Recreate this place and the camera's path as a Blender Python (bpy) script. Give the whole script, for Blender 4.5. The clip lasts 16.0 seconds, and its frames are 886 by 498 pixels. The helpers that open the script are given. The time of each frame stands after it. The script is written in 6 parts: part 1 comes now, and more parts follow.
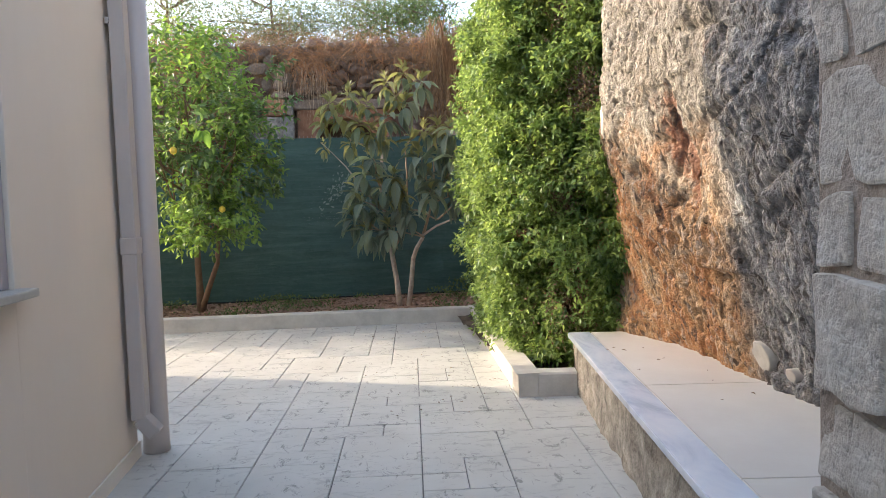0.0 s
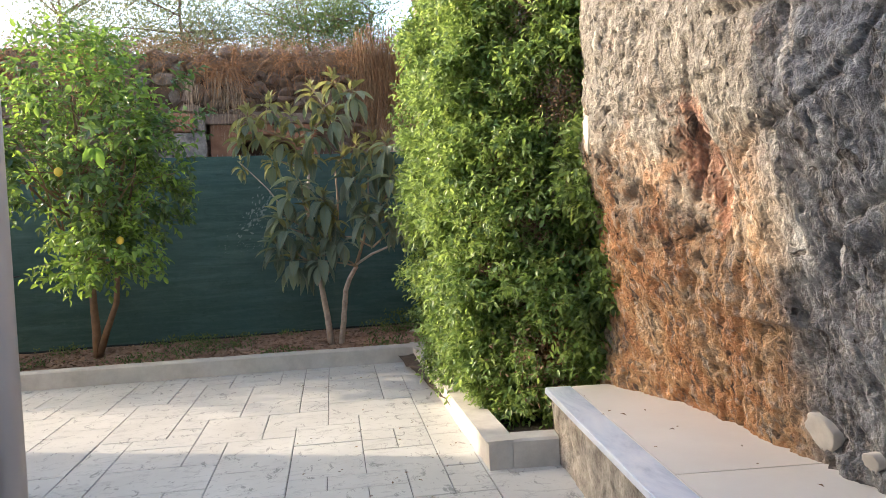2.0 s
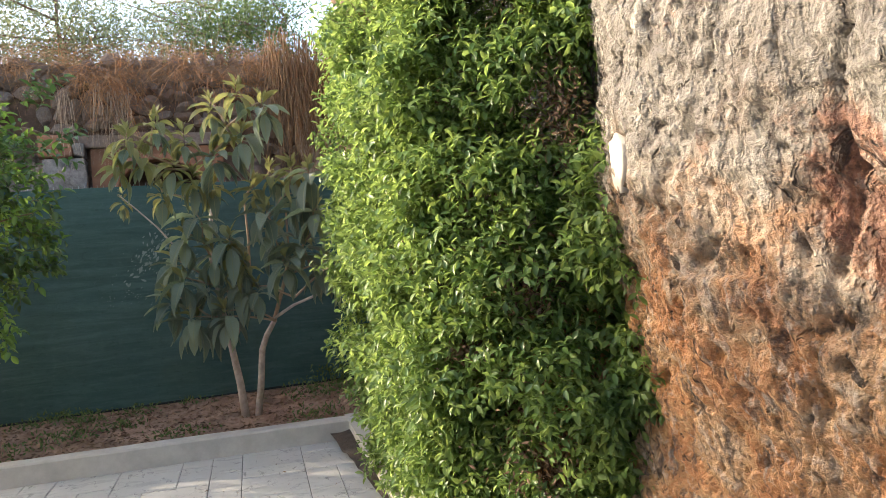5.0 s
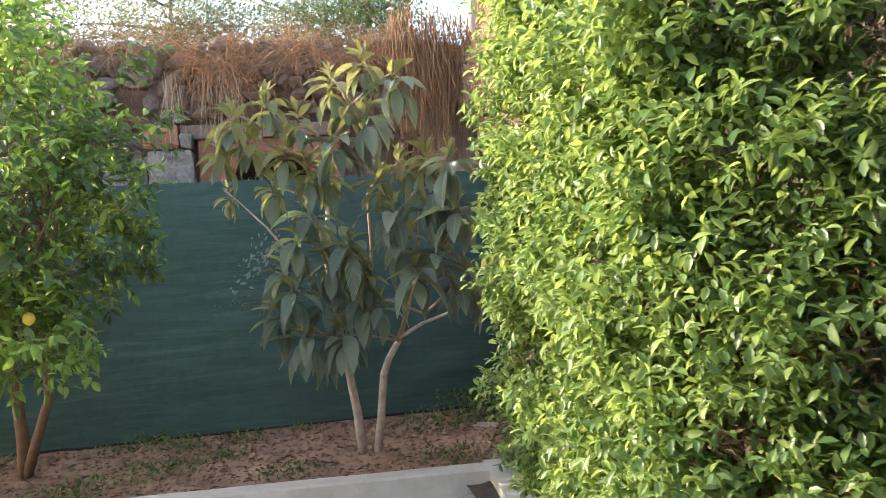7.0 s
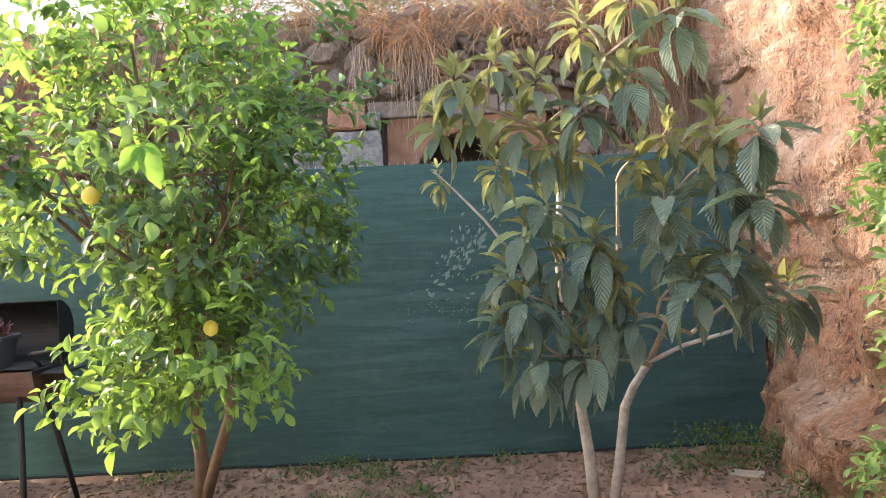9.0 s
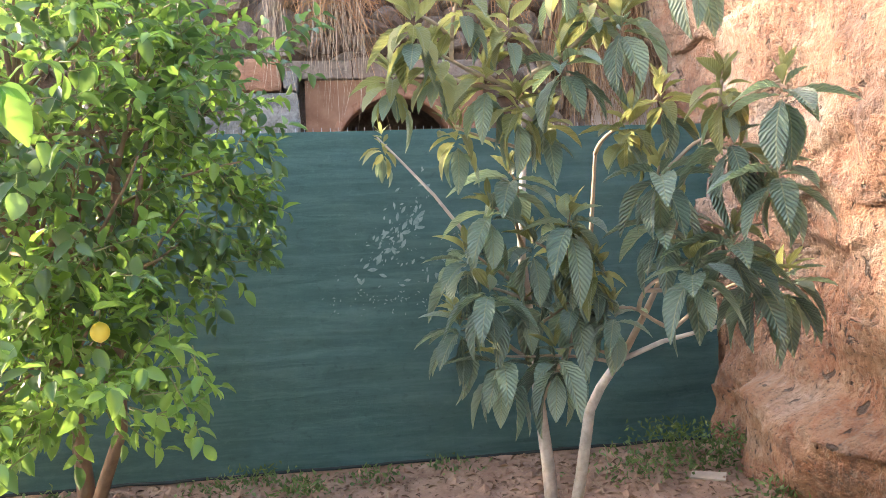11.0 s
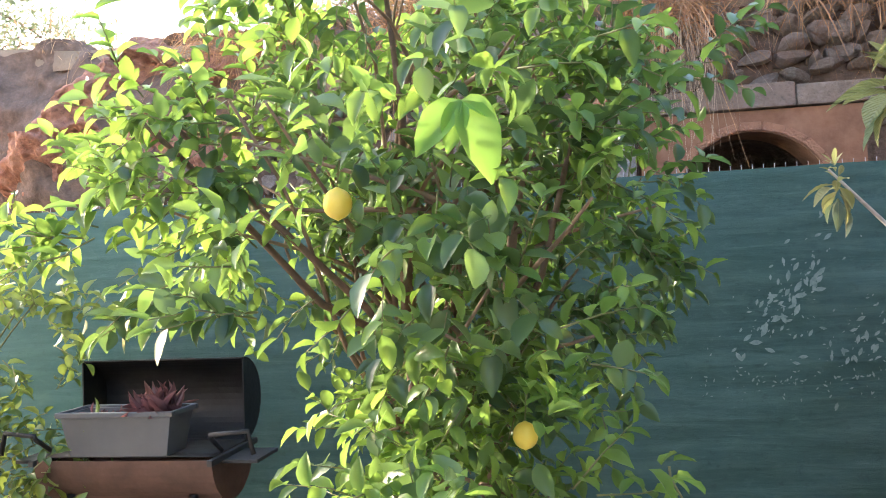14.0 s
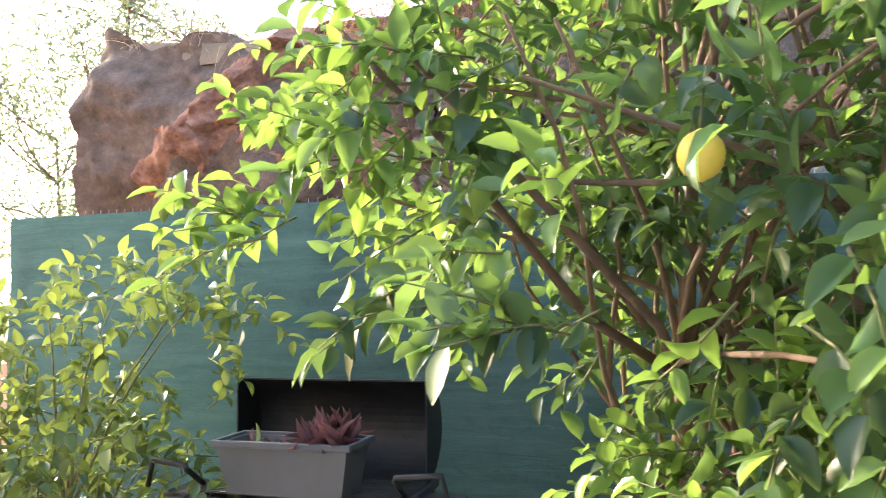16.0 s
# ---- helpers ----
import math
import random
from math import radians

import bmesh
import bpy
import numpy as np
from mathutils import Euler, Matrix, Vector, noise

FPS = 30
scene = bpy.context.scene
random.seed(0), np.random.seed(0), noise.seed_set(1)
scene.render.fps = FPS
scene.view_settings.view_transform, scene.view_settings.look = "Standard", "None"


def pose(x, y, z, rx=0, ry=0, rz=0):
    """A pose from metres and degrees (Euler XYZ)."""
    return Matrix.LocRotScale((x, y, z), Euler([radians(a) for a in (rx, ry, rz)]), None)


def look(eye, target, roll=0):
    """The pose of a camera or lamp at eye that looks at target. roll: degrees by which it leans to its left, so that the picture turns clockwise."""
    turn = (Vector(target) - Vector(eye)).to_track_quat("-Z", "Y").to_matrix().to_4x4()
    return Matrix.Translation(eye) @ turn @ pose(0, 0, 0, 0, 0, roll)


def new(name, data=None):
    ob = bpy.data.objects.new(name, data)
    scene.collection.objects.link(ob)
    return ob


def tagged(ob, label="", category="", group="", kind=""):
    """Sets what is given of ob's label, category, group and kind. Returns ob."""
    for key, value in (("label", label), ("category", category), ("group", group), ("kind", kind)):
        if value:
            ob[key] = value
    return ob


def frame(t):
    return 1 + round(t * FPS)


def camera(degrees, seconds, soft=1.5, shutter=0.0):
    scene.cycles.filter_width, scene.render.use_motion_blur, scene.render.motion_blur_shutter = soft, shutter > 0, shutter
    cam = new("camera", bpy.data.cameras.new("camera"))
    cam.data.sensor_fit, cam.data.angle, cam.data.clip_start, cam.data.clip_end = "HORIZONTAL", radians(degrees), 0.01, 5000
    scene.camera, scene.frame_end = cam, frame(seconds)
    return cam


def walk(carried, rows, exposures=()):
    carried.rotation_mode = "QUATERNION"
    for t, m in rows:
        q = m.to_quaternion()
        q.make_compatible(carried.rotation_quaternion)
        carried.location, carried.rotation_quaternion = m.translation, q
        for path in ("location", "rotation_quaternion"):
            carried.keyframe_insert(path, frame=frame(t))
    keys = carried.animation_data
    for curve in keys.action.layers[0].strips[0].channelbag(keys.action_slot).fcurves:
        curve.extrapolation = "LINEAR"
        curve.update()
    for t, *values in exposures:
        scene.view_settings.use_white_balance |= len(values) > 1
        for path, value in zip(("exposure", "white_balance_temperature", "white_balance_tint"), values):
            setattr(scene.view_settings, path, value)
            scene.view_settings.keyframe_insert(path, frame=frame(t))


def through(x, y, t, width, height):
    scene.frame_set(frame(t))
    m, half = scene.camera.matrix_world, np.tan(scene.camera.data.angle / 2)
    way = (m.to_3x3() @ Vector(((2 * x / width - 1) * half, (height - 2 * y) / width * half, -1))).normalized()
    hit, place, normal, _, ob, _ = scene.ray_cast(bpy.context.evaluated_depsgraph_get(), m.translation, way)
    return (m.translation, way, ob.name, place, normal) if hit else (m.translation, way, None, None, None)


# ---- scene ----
cam = camera(60.8, 16.0, soft=0.65, shutter=0.14)
PATH = [
    (0, (0.018, -0.493, 1.208), (0.272, 1.488, 1.091), -1.9),
    (0.5, (0.027, -0.242, 1.224), (0.354, 1.729, 1.117), -2.3),
    (1, (0.02, 0.008, 1.246), (0.402, 1.969, 1.151), -2.7),
    (1.5, (-0.005, 0.226, 1.275), (0.418, 2.179, 1.193), -2.8),
    (2, (-0.009, 0.392, 1.288), (0.451, 2.337, 1.208), -2.7),
    (2.5, (0.019, 0.617, 1.315), (0.512, 2.554, 1.239), -2.6),
    (3, (0.03, 0.789, 1.406), (0.574, 2.711, 1.332), -2.9),
    (3.2, (0.049, 0.834, 1.419), (0.604, 2.754, 1.35), -2.6),
    (5.3, (0.193, 1.843, 1.497), (0.857, 3.729, 1.45), -4.5),
    (5.5, (0.194, 1.946, 1.501), (0.847, 3.836, 1.464), -4.2),
    (6, (0.209, 2.225, 1.507), (0.812, 4.132, 1.47), -4.0),
    (6.5, (0.233, 2.513, 1.517), (0.754, 4.443, 1.483), -3.9),
    (7, (0.186, 2.817, 1.518), (0.583, 4.777, 1.492), -3.5),
    (7.5, (0.102, 3.099, 1.525), (0.347, 5.084, 1.51), -3.3),
    (8, (0.06, 3.373, 1.542), (0.152, 5.371, 1.532), -3.2),
    (8.5, (-0.065, 3.665, 1.53), (-0.066, 5.665, 1.519), -3.0),
    (9, (-0.181, 3.921, 1.552), (-0.176, 5.921, 1.532), -2.8),
    (9.5, (-0.256, 4.186, 1.546), (-0.15, 6.183, 1.503), -3.0),
    (9.7, (-0.298, 4.273, 1.549), (-0.126, 6.264, 1.494), -3.0),
    (12, (-0.559, 4.641, 1.582), (-0.269, 6.617, 1.487), -2.1),
    (12.5, (-0.741, 4.74, 1.586), (-0.662, 6.738, 1.55), -2.9),
    (13, (-0.853, 4.848, 1.608), (-0.968, 6.845, 1.622), -2.8),
    (13.5, (-0.928, 5.057, 1.617), (-1.175, 7.041, 1.672), -2.6),
    (14, (-1.052, 5.259, 1.617), (-1.369, 7.232, 1.699), -2.4),
    (14.5, (-1.228, 5.441, 1.647), (-1.571, 7.409, 1.748), -1.8),
    (15, (-1.314, 5.603, 1.638), (-1.675, 7.567, 1.756), -1.7),
    (15.5, (-1.399, 5.731, 1.637), (-1.835, 7.679, 1.755), -1.9),
    (16, (-1.602, 5.787, 1.595), (-2.179, 7.697, 1.738), -0.8),
]
walk(cam, [(t, look(eye, target, roll)) for t, eye, target, roll in PATH],
     [(0, 2.48, 6850, 10), (3.2, 2.35, 6850, 10), (5.3, 2.5, 6850, 10), (6.5, 2.85, 6900, 10), (8.0, 3.06, 6900, 10), (9.0, 3.36, 6850, 11), (12.0, 3.75, 6800, 12), (12.5, 3.65, 6700, 13), (14.5, 3.27, 6400, 11), (16, 3.12, 6400, 11)])

# world and sun: low sun ahead to the left
SUN_AZ = math.atan2(0.395, -0.92)
SUN_EL = radians(20.0)
world = bpy.data.worlds.new("world")
scene.world = world
world.use_nodes = True
wn = world.node_tree.nodes
sky = wn.new("ShaderNodeTexSky")
sky.sky_type = "NISHITA"
sky.sun_disc = False
sky.sun_elevation = SUN_EL
sky.sun_rotation = math.pi / 2 - SUN_AZ
sky.air_density, sky.dust_density, sky.ozone_density = 1.0, 2.5, 1.0
wn["Background"].inputs["Strength"].default_value = 0.15
world.node_tree.links.new(sky.outputs["Color"], wn["Background"].inputs["Color"])
sun_data = bpy.data.lights.new("sun", "SUN")
sun_data.energy, sun_data.angle, sun_data.color = 1.3, radians(0.53), (1.0, 0.87, 0.70)
sun = new("sun", sun_data)
sun_from = Vector((math.cos(SUN_AZ) * math.cos(SUN_EL), math.sin(SUN_AZ) * math.cos(SUN_EL), math.sin(SUN_EL)))
sun.matrix_world = look(sun_from * 30, (0, 0, 0))

# ---------------------------------------------------------------- materials


class Mat:
    """A node material with small helpers."""

    def __init__(self, name, rough=0.8, metal=0.0):
        self.m = bpy.data.materials.new(name)
        self.m.use_nodes = True
        self.t = self.m.node_tree
        self.n, self.l = self.t.nodes, self.t.links
        self.b = self.n["Principled BSDF"]
        self.b.inputs["Roughness"].default_value = rough
        self.b.inputs["Metallic"].default_value = metal
        self.co = self.n.new("ShaderNodeTexCoord").outputs["Object"]

    def noise(self, scale, detail=4.0, rough=0.6, stretch=None, dist=0.0, world=False):
        x = self.n.new("ShaderNodeTexNoise")
        x.inputs["Scale"].default_value, x.inputs["Detail"].default_value = scale, detail
        x.inputs["Roughness"].default_value, x.inputs["Distortion"].default_value = rough, dist
        co = self.n.new("ShaderNodeNewGeometry").outputs["Position"] if world else self.co
        if stretch:
            mp = self.n.new("ShaderNodeMapping")
            mp.inputs["Scale"].default_value = stretch
            self.l.new(co, mp.inputs["Vector"])
            co = mp.outputs["Vector"]
        self.l.new(co, x.inputs["Vector"])
        return x.outputs["Fac"]

    def voronoi(self, scale, feature="F1", stretch=None):
        x = self.n.new("ShaderNodeTexVoronoi")
        x.feature = feature
        x.inputs["Scale"].default_value = scale
        co = self.co
        if stretch:
            mp = self.n.new("ShaderNodeMapping")
            mp.inputs["Scale"].default_value = stretch
            self.l.new(co, mp.inputs["Vector"])
            co = mp.outputs["Vector"]
        self.l.new(co, x.inputs["Vector"])
        return x.outputs["Distance"]

    def ramp(self, fac, stops):
        x = self.n.new("ShaderNodeValToRGB")
        el = x.color_ramp.elements
        while len(el) < len(stops):
            el.new(0.5)
        for e, (p, c) in zip(el, stops):
            e.position = p
            e.color = (*c, 1) if len(c) == 3 else c
        self.l.new(fac, x.inputs["Fac"])
        return x.outputs["Color"]

    def mix(self, fac, a, b, mode="MIX"):
        x = self.n.new("ShaderNodeMix")
        x.data_type, x.blend_type = "RGBA", mode
        for sock, v in ((x.inputs[0], fac), (x.inputs[6], a), (x.inputs[7], b)):
            if isinstance(v, (int, float)):
                sock.default_value = v
            elif isinstance(v, tuple):
                sock.default_value = (*v, 1)
            else:
                self.l.new(v, sock)
        return x.outputs[2]

    def math(self, op, a, b=0.0, c=None):
        x = self.n.new("ShaderNodeMath")
        x.operation = op
        for i, v in enumerate((a, b) if c is None else (a, b, c)):
            if isinstance(v, (int, float)):
                x.inputs[i].default_value = v
            else:
                self.l.new(v, x.inputs[i])
        return x.outputs[0]

    def axis(self, which):
        x = self.n.new("ShaderNodeSeparateXYZ")
        self.l.new(self.co, x.inputs[0])
        return x.outputs[which]

    def span(self, v, a, b):
        x = self.n.new("ShaderNodeMapRange")
        x.interpolation_type = "SMOOTHSTEP"
        x.inputs["From Min"].default_value, x.inputs["From Max"].default_value = a, b
        self.l.new(v, x.inputs["Value"])
        return x.outputs[0]

    def island(self):
        return self.n.new("ShaderNodeNewGeometry").outputs["Random Per Island"]

    def rand(self):
        return self.n.new("ShaderNodeObjectInfo").outputs["Random"]

    def colour(self, c):
        if isinstance(c, tuple):
            self.b.inputs["Base Color"].default_value = (*c, 1)
        else:
            self.l.new(c, self.b.inputs["Base Color"])
        self.last = c
        return self

    def bump(self, h, strength=0.5, distance=0.02):
        x = self.n.new("ShaderNodeBump")
        x.inputs["Strength"].default_value, x.inputs["Distance"].default_value = strength, distance
        self.l.new(h, x.inputs["Height"])
        self.l.new(x.outputs["Normal"], self.b.inputs["Normal"])
        return self

    def see_through(self, c, amount):
        """Mix in light that comes through the thin sheet."""
        tr, mx = self.n.new("ShaderNodeBsdfTranslucent"), self.n.new("ShaderNodeMixShader")
        if isinstance(c, tuple):
            tr.inputs["Color"].default_value = (*c, 1)
        else:
            self.l.new(c, tr.inputs["Color"])
        mx.inputs[0].default_value = amount
        self.l.new(self.b.outputs[0], mx.inputs[1])
        self.l.new(tr.outputs[0], mx.inputs[2])
        self.l.new(mx.outputs[0], self.n["Material Output"].inputs["Surface"])
        return self


def leaf_material(name, dark, mid, pale, through, rough=0.35, amount=0.45, joined=True, ribs=False):
    m = Mat(name, rough)
    r = m.island() if joined else m.rand()
    c = m.ramp(r, [(0.0, dark), (0.55, mid), (1.0, pale)])
    c = m.mix(m.math("MULTIPLY", m.noise(30, 2), 0.35), c, dark)
    if ribs:
        # raised side veins that run slantwise from the midrib
        x, y = m.math("ABSOLUTE", m.axis(0)), m.axis(1)
        w = m.math("SINE", m.math("SUBTRACT", m.math("MULTIPLY", y, 82.0), m.math("MULTIPLY", x, 120.0)))
        c = m.mix(m.math("MULTIPLY", m.span(w, 0.3, 1.0), 0.3), c, pale)
        c = m.mix(m.math("SUBTRACT", 1.0, m.span(x, 0.006, 0.018)), c, (0.36, 0.36, 0.22))
        m.bump(w, 0.6, 0.03)
    m.colour(c)
    t = m.ramp(r, [(0.0, tuple(v * 0.6 for v in through)), (0.6, through), (1.0, tuple(min(1, v * 1.35) for v in through))])
    m.see_through(t, amount)
    m.b.inputs["Specular IOR Level"].default_value = 0.45
    return m.m


def plain(name, c1, c2, scale=8.0, rough=0.8, metal=0.0, bump=0.2, dist=0.01, fine=60.0):
    m = Mat(name, rough, metal)
    a = m.noise(scale, 5, 0.65)
    f = m.noise(fine, 3)
    m.colour(m.mix(m.math("MULTIPLY", f, 0.35), m.ramp(a, [(0.3, c1), (0.7, c2)]), c1))
    m.bump(m.math("ADD", m.math("MULTIPLY", f, 0.5), a), bump, dist)
    return m.m


LEMON_LEAF = leaf_material("lemon leaf", (0.036, 0.072, 0.036), (0.066, 0.118, 0.05), (0.115, 0.18, 0.072), (0.22, 0.36, 0.08), 0.28, 0.34)
# Paler leaf colour for young growth and for leaves painted as sunlit
LEMON_YOUNG_LIT = leaf_material("young and sunlit lemon leaf", (0.058, 0.13, 0.034), (0.11, 0.205, 0.047), (0.19, 0.285, 0.062), (0.30, 0.46, 0.08), 0.33, 0.42)
LEMON_LEAF_ONE = leaf_material("single lemon leaf", (0.036, 0.075, 0.036), (0.068, 0.125, 0.05), (0.12, 0.19, 0.07), (0.24, 0.38, 0.08), 0.28, 0.34, joined=False)
LEMON_NEW_ONE = leaf_material("single new lemon leaf", (0.09, 0.21, 0.04), (0.12, 0.26, 0.05), (0.17, 0.31, 0.06), (0.30, 0.5, 0.09), 0.36, 0.42, joined=False)
SHRUB_LEAF = leaf_material("pale citrus leaf", (0.05, 0.10, 0.03), (0.10, 0.16, 0.04), (0.24, 0.26, 0.05), (0.28, 0.36, 0.07), 0.35, 0.3)
HEDGE_LEAF = leaf_material("hedge leaf", (0.04, 0.09, 0.03), (0.125, 0.215, 0.066), (0.29, 0.38, 0.14), (0.38, 0.51, 0.13), 0.34, 0.4)
LOQUAT_LEAF = leaf_material("loquat leaf", (0.11, 0.155, 0.125), (0.20, 0.26, 0.21), (0.38, 0.43, 0.33), (0.32, 0.42, 0.20), 0.28, 0.28, joined=False, ribs=True)
LOQUAT_YOUNG = leaf_material("young loquat leaf", (0.19, 0.20, 0.075), (0.30, 0.30, 0.12), (0.44, 0.42, 0.20), (0.42, 0.42, 0.14), 0.5, 0.35, joined=False, ribs=True)
OLIVE_LEAF = leaf_material("olive leaf", (0.10, 0.13, 0.06), (0.17, 0.20, 0.10), (0.28, 0.30, 0.16), (0.25, 0.28, 0.12), 0.5, 0.3)
WEED_LEAF = leaf_material("weed leaf", (0.05, 0.09, 0.03), (0.08, 0.14, 0.04), (0.14, 0.18, 0.06), (0.2, 0.28, 0.06), 0.5, 0.3)
POT_LEAF = leaf_material("purple pot plant leaf", (0.07, 0.035, 0.045), (0.13, 0.065, 0.075), (0.22, 0.13, 0.12), (0.25, 0.1, 0.1), 0.5, 0.3)
DRY_GRASS = leaf_material("dry grass", (0.26, 0.15, 0.08), (0.42, 0.27, 0.15), (0.58, 0.42, 0.26), (0.5, 0.3, 0.15), 0.8, 0.3)
RUST_GRASS = leaf_material("rusty dry fern", (0.33, 0.16, 0.08), (0.47, 0.26, 0.135), (0.59, 0.37, 0.205), (0.5, 0.25, 0.1), 0.8, 0.3)
BROWN_VINE = leaf_material("dry brown vine", (0.17, 0.10, 0.055), (0.29, 0.18, 0.10), (0.42, 0.29, 0.17), (0.3, 0.15, 0.08), 0.85, 0.2)
# Pale colour that stands in for sunlight coming through the net
SUN_FLECK = plain("painted sunlight flecks", (0.11, 0.18, 0.17), (0.27, 0.35, 0.34), 30, 0.8)
PALE_ROOT = leaf_material("pale dry roots", (0.35, 0.25, 0.17), (0.5, 0.38, 0.28), (0.62, 0.5, 0.38), (0.4, 0.3, 0.2), 0.85, 0.15)
DEAD_LEAF = leaf_material("dead leaf", (0.10, 0.058, 0.036), (0.20, 0.12, 0.078), (0.33, 0.23, 0.15), (0.3, 0.2, 0.1), 0.8, 0.15)

BARK_LEMON = plain("lemon bark", (0.14, 0.085, 0.055), (0.26, 0.17, 0.11), 14, 0.85, bump=0.5)
BARK_LOQUAT = plain("pale loquat bark", (0.32, 0.27, 0.235), (0.60, 0.54, 0.48), 18, 0.85, bump=0.4)
TWIG = plain("green twig", (0.12, 0.13, 0.05), (0.22, 0.2, 0.09), 20, 0.7)
TWIG_LOQUAT = plain("brown twig", (0.26, 0.19, 0.13), (0.44, 0.34, 0.25), 20, 0.8)
TWIG_DARK = plain("dark stem", (0.09, 0.055, 0.035), (0.2, 0.12, 0.08), 20, 0.85)
LEMON_SKIN = plain("lemon skin", (0.75, 0.5, 0.05), (0.82, 0.62, 0.12), 6, 0.45, bump=0.15, dist=0.003, fine=220)
CONCRETE = plain("concrete kerb", (0.40, 0.37, 0.33), (0.60, 0.57, 0.52), 5, 0.85, bump=0.25, dist=0.008, fine=90)
SOIL = plain("reddish soil", (0.18, 0.105, 0.072), (0.40, 0.26, 0.18), 4, 0.95, bump=0.9, dist=0.03, fine=45)
WHITE_PLASTER = plain("white plaster", (0.40, 0.375, 0.335), (0.55, 0.525, 0.48), 9, 0.9)
PIPE = plain("mauve-grey painted pipe", (0.44, 0.385, 0.365), (0.50, 0.445, 0.42), 3, 0.45, bump=0.05)
SHUTTER = plain("grey-lilac window paint", (0.33, 0.30, 0.33), (0.39, 0.36, 0.385), 3, 0.5, bump=0.05)
BLACK_IRON = plain("black iron", (0.012, 0.012, 0.014), (0.035, 0.033, 0.034), 9, 0.55, 0.3, bump=0.2)
DARK_STEEL = plain("dark sooty steel", (0.035, 0.033, 0.033), (0.08, 0.075, 0.075), 7, 0.5, 0.4, bump=0.2)
RUST = plain("rusty drum steel", (0.07, 0.038, 0.028), (0.16, 0.088, 0.065), 6, 0.75, 0.2, bump=0.3)
POT_PLASTIC = plain("grey plastic", (0.065, 0.07, 0.08), (0.10, 0.105, 0.118), 4, 0.5, bump=0.05)
WIRE = plain("galvanised wire", (0.35, 0.35, 0.36), (0.5, 0.5, 0.5), 9, 0.4, 0.8)
DARK_NET = plain("dark hem", (0.008, 0.014, 0.014), (0.015, 0.024, 0.023), 9, 0.8)
RED_EARTH = plain("red earth", (0.22, 0.10, 0.06), (0.42, 0.22, 0.14), 5, 0.95, bump=0.8, dist=0.04)
DARK_SOIL = plain("dark brown planter soil", (0.045, 0.034, 0.027), (0.12, 0.088, 0.065), 6, 0.95, bump=0.9, dist=0.03, fine=45)
CARDBOARD = plain("weathered cardboard", (0.28, 0.22, 0.17), (0.40, 0.33, 0.26), 12, 0.9)
ARCH_CLAY = plain("red-ochre clay plaster", (0.20, 0.095, 0.055), (0.35, 0.185, 0.115), 6, 0.95, bump=0.4, dist=0.015)
TERRACOTTA = plain("terracotta plaster", (0.5, 0.32, 0.22), (0.6, 0.42, 0.31), 5, 0.9)


def wall_paint():
    m = Mat("cream wall paint", 0.85)
    a, f = m.noise(1.3, 4), m.noise(160, 2)
    m.colour(m.mix(m.math("MULTIPLY", m.noise(7, 4, stretch=(3, 3, 0.4)), 0.25), m.ramp(a, [(0.3, (0.70, 0.61, 0.53)), (0.7, (0.74, 0.65, 0.57))]), (0.64, 0.55, 0.475)))
    return m.bump(f, 0.12, 0.004).m


def tile_stone():
    m = Mat("stamped grey-white paving", 0.55)
    geo = m.n.new("ShaderNodeNewGeometry").outputs["Position"]
    m.co = geo
    big = m.noise(1.6, 4, 0.6)
    vein = m.noise(5.0, 6, 0.7, (1.0, 2.2, 1.0), 1.6)
    spots = m.noise(9.0, 5, 0.75, (1.6, 0.8, 1.0), 0.8)
    c = m.ramp(big, [(0.3, (0.45, 0.438, 0.412)), (0.7, (0.56, 0.548, 0.515))])
    c = m.mix(m.math("MULTIPLY", m.rand(), 0.25), c, (0.5, 0.48, 0.45))
    dark = m.ramp(vein, [(0.545, (0, 0, 0)), (0.61, (1, 1, 1))])
    c = m.mix(m.math("MULTIPLY", dark, 0.38), c, (0.27, 0.27, 0.255))
    dark2 = m.ramp(spots, [(0.575, (0, 0, 0)), (0.64, (1, 1, 1))])
    c = m.mix(m.math("MULTIPLY", dark2, 0.7), c, (0.15, 0.15, 0.14))
    m.colour(c)
    h = m.math("SUBTRACT", m.noise(14, 4), m.math("MULTIPLY", dark, 0.6))
    return m.bump(h, 0.35, 0.006).m


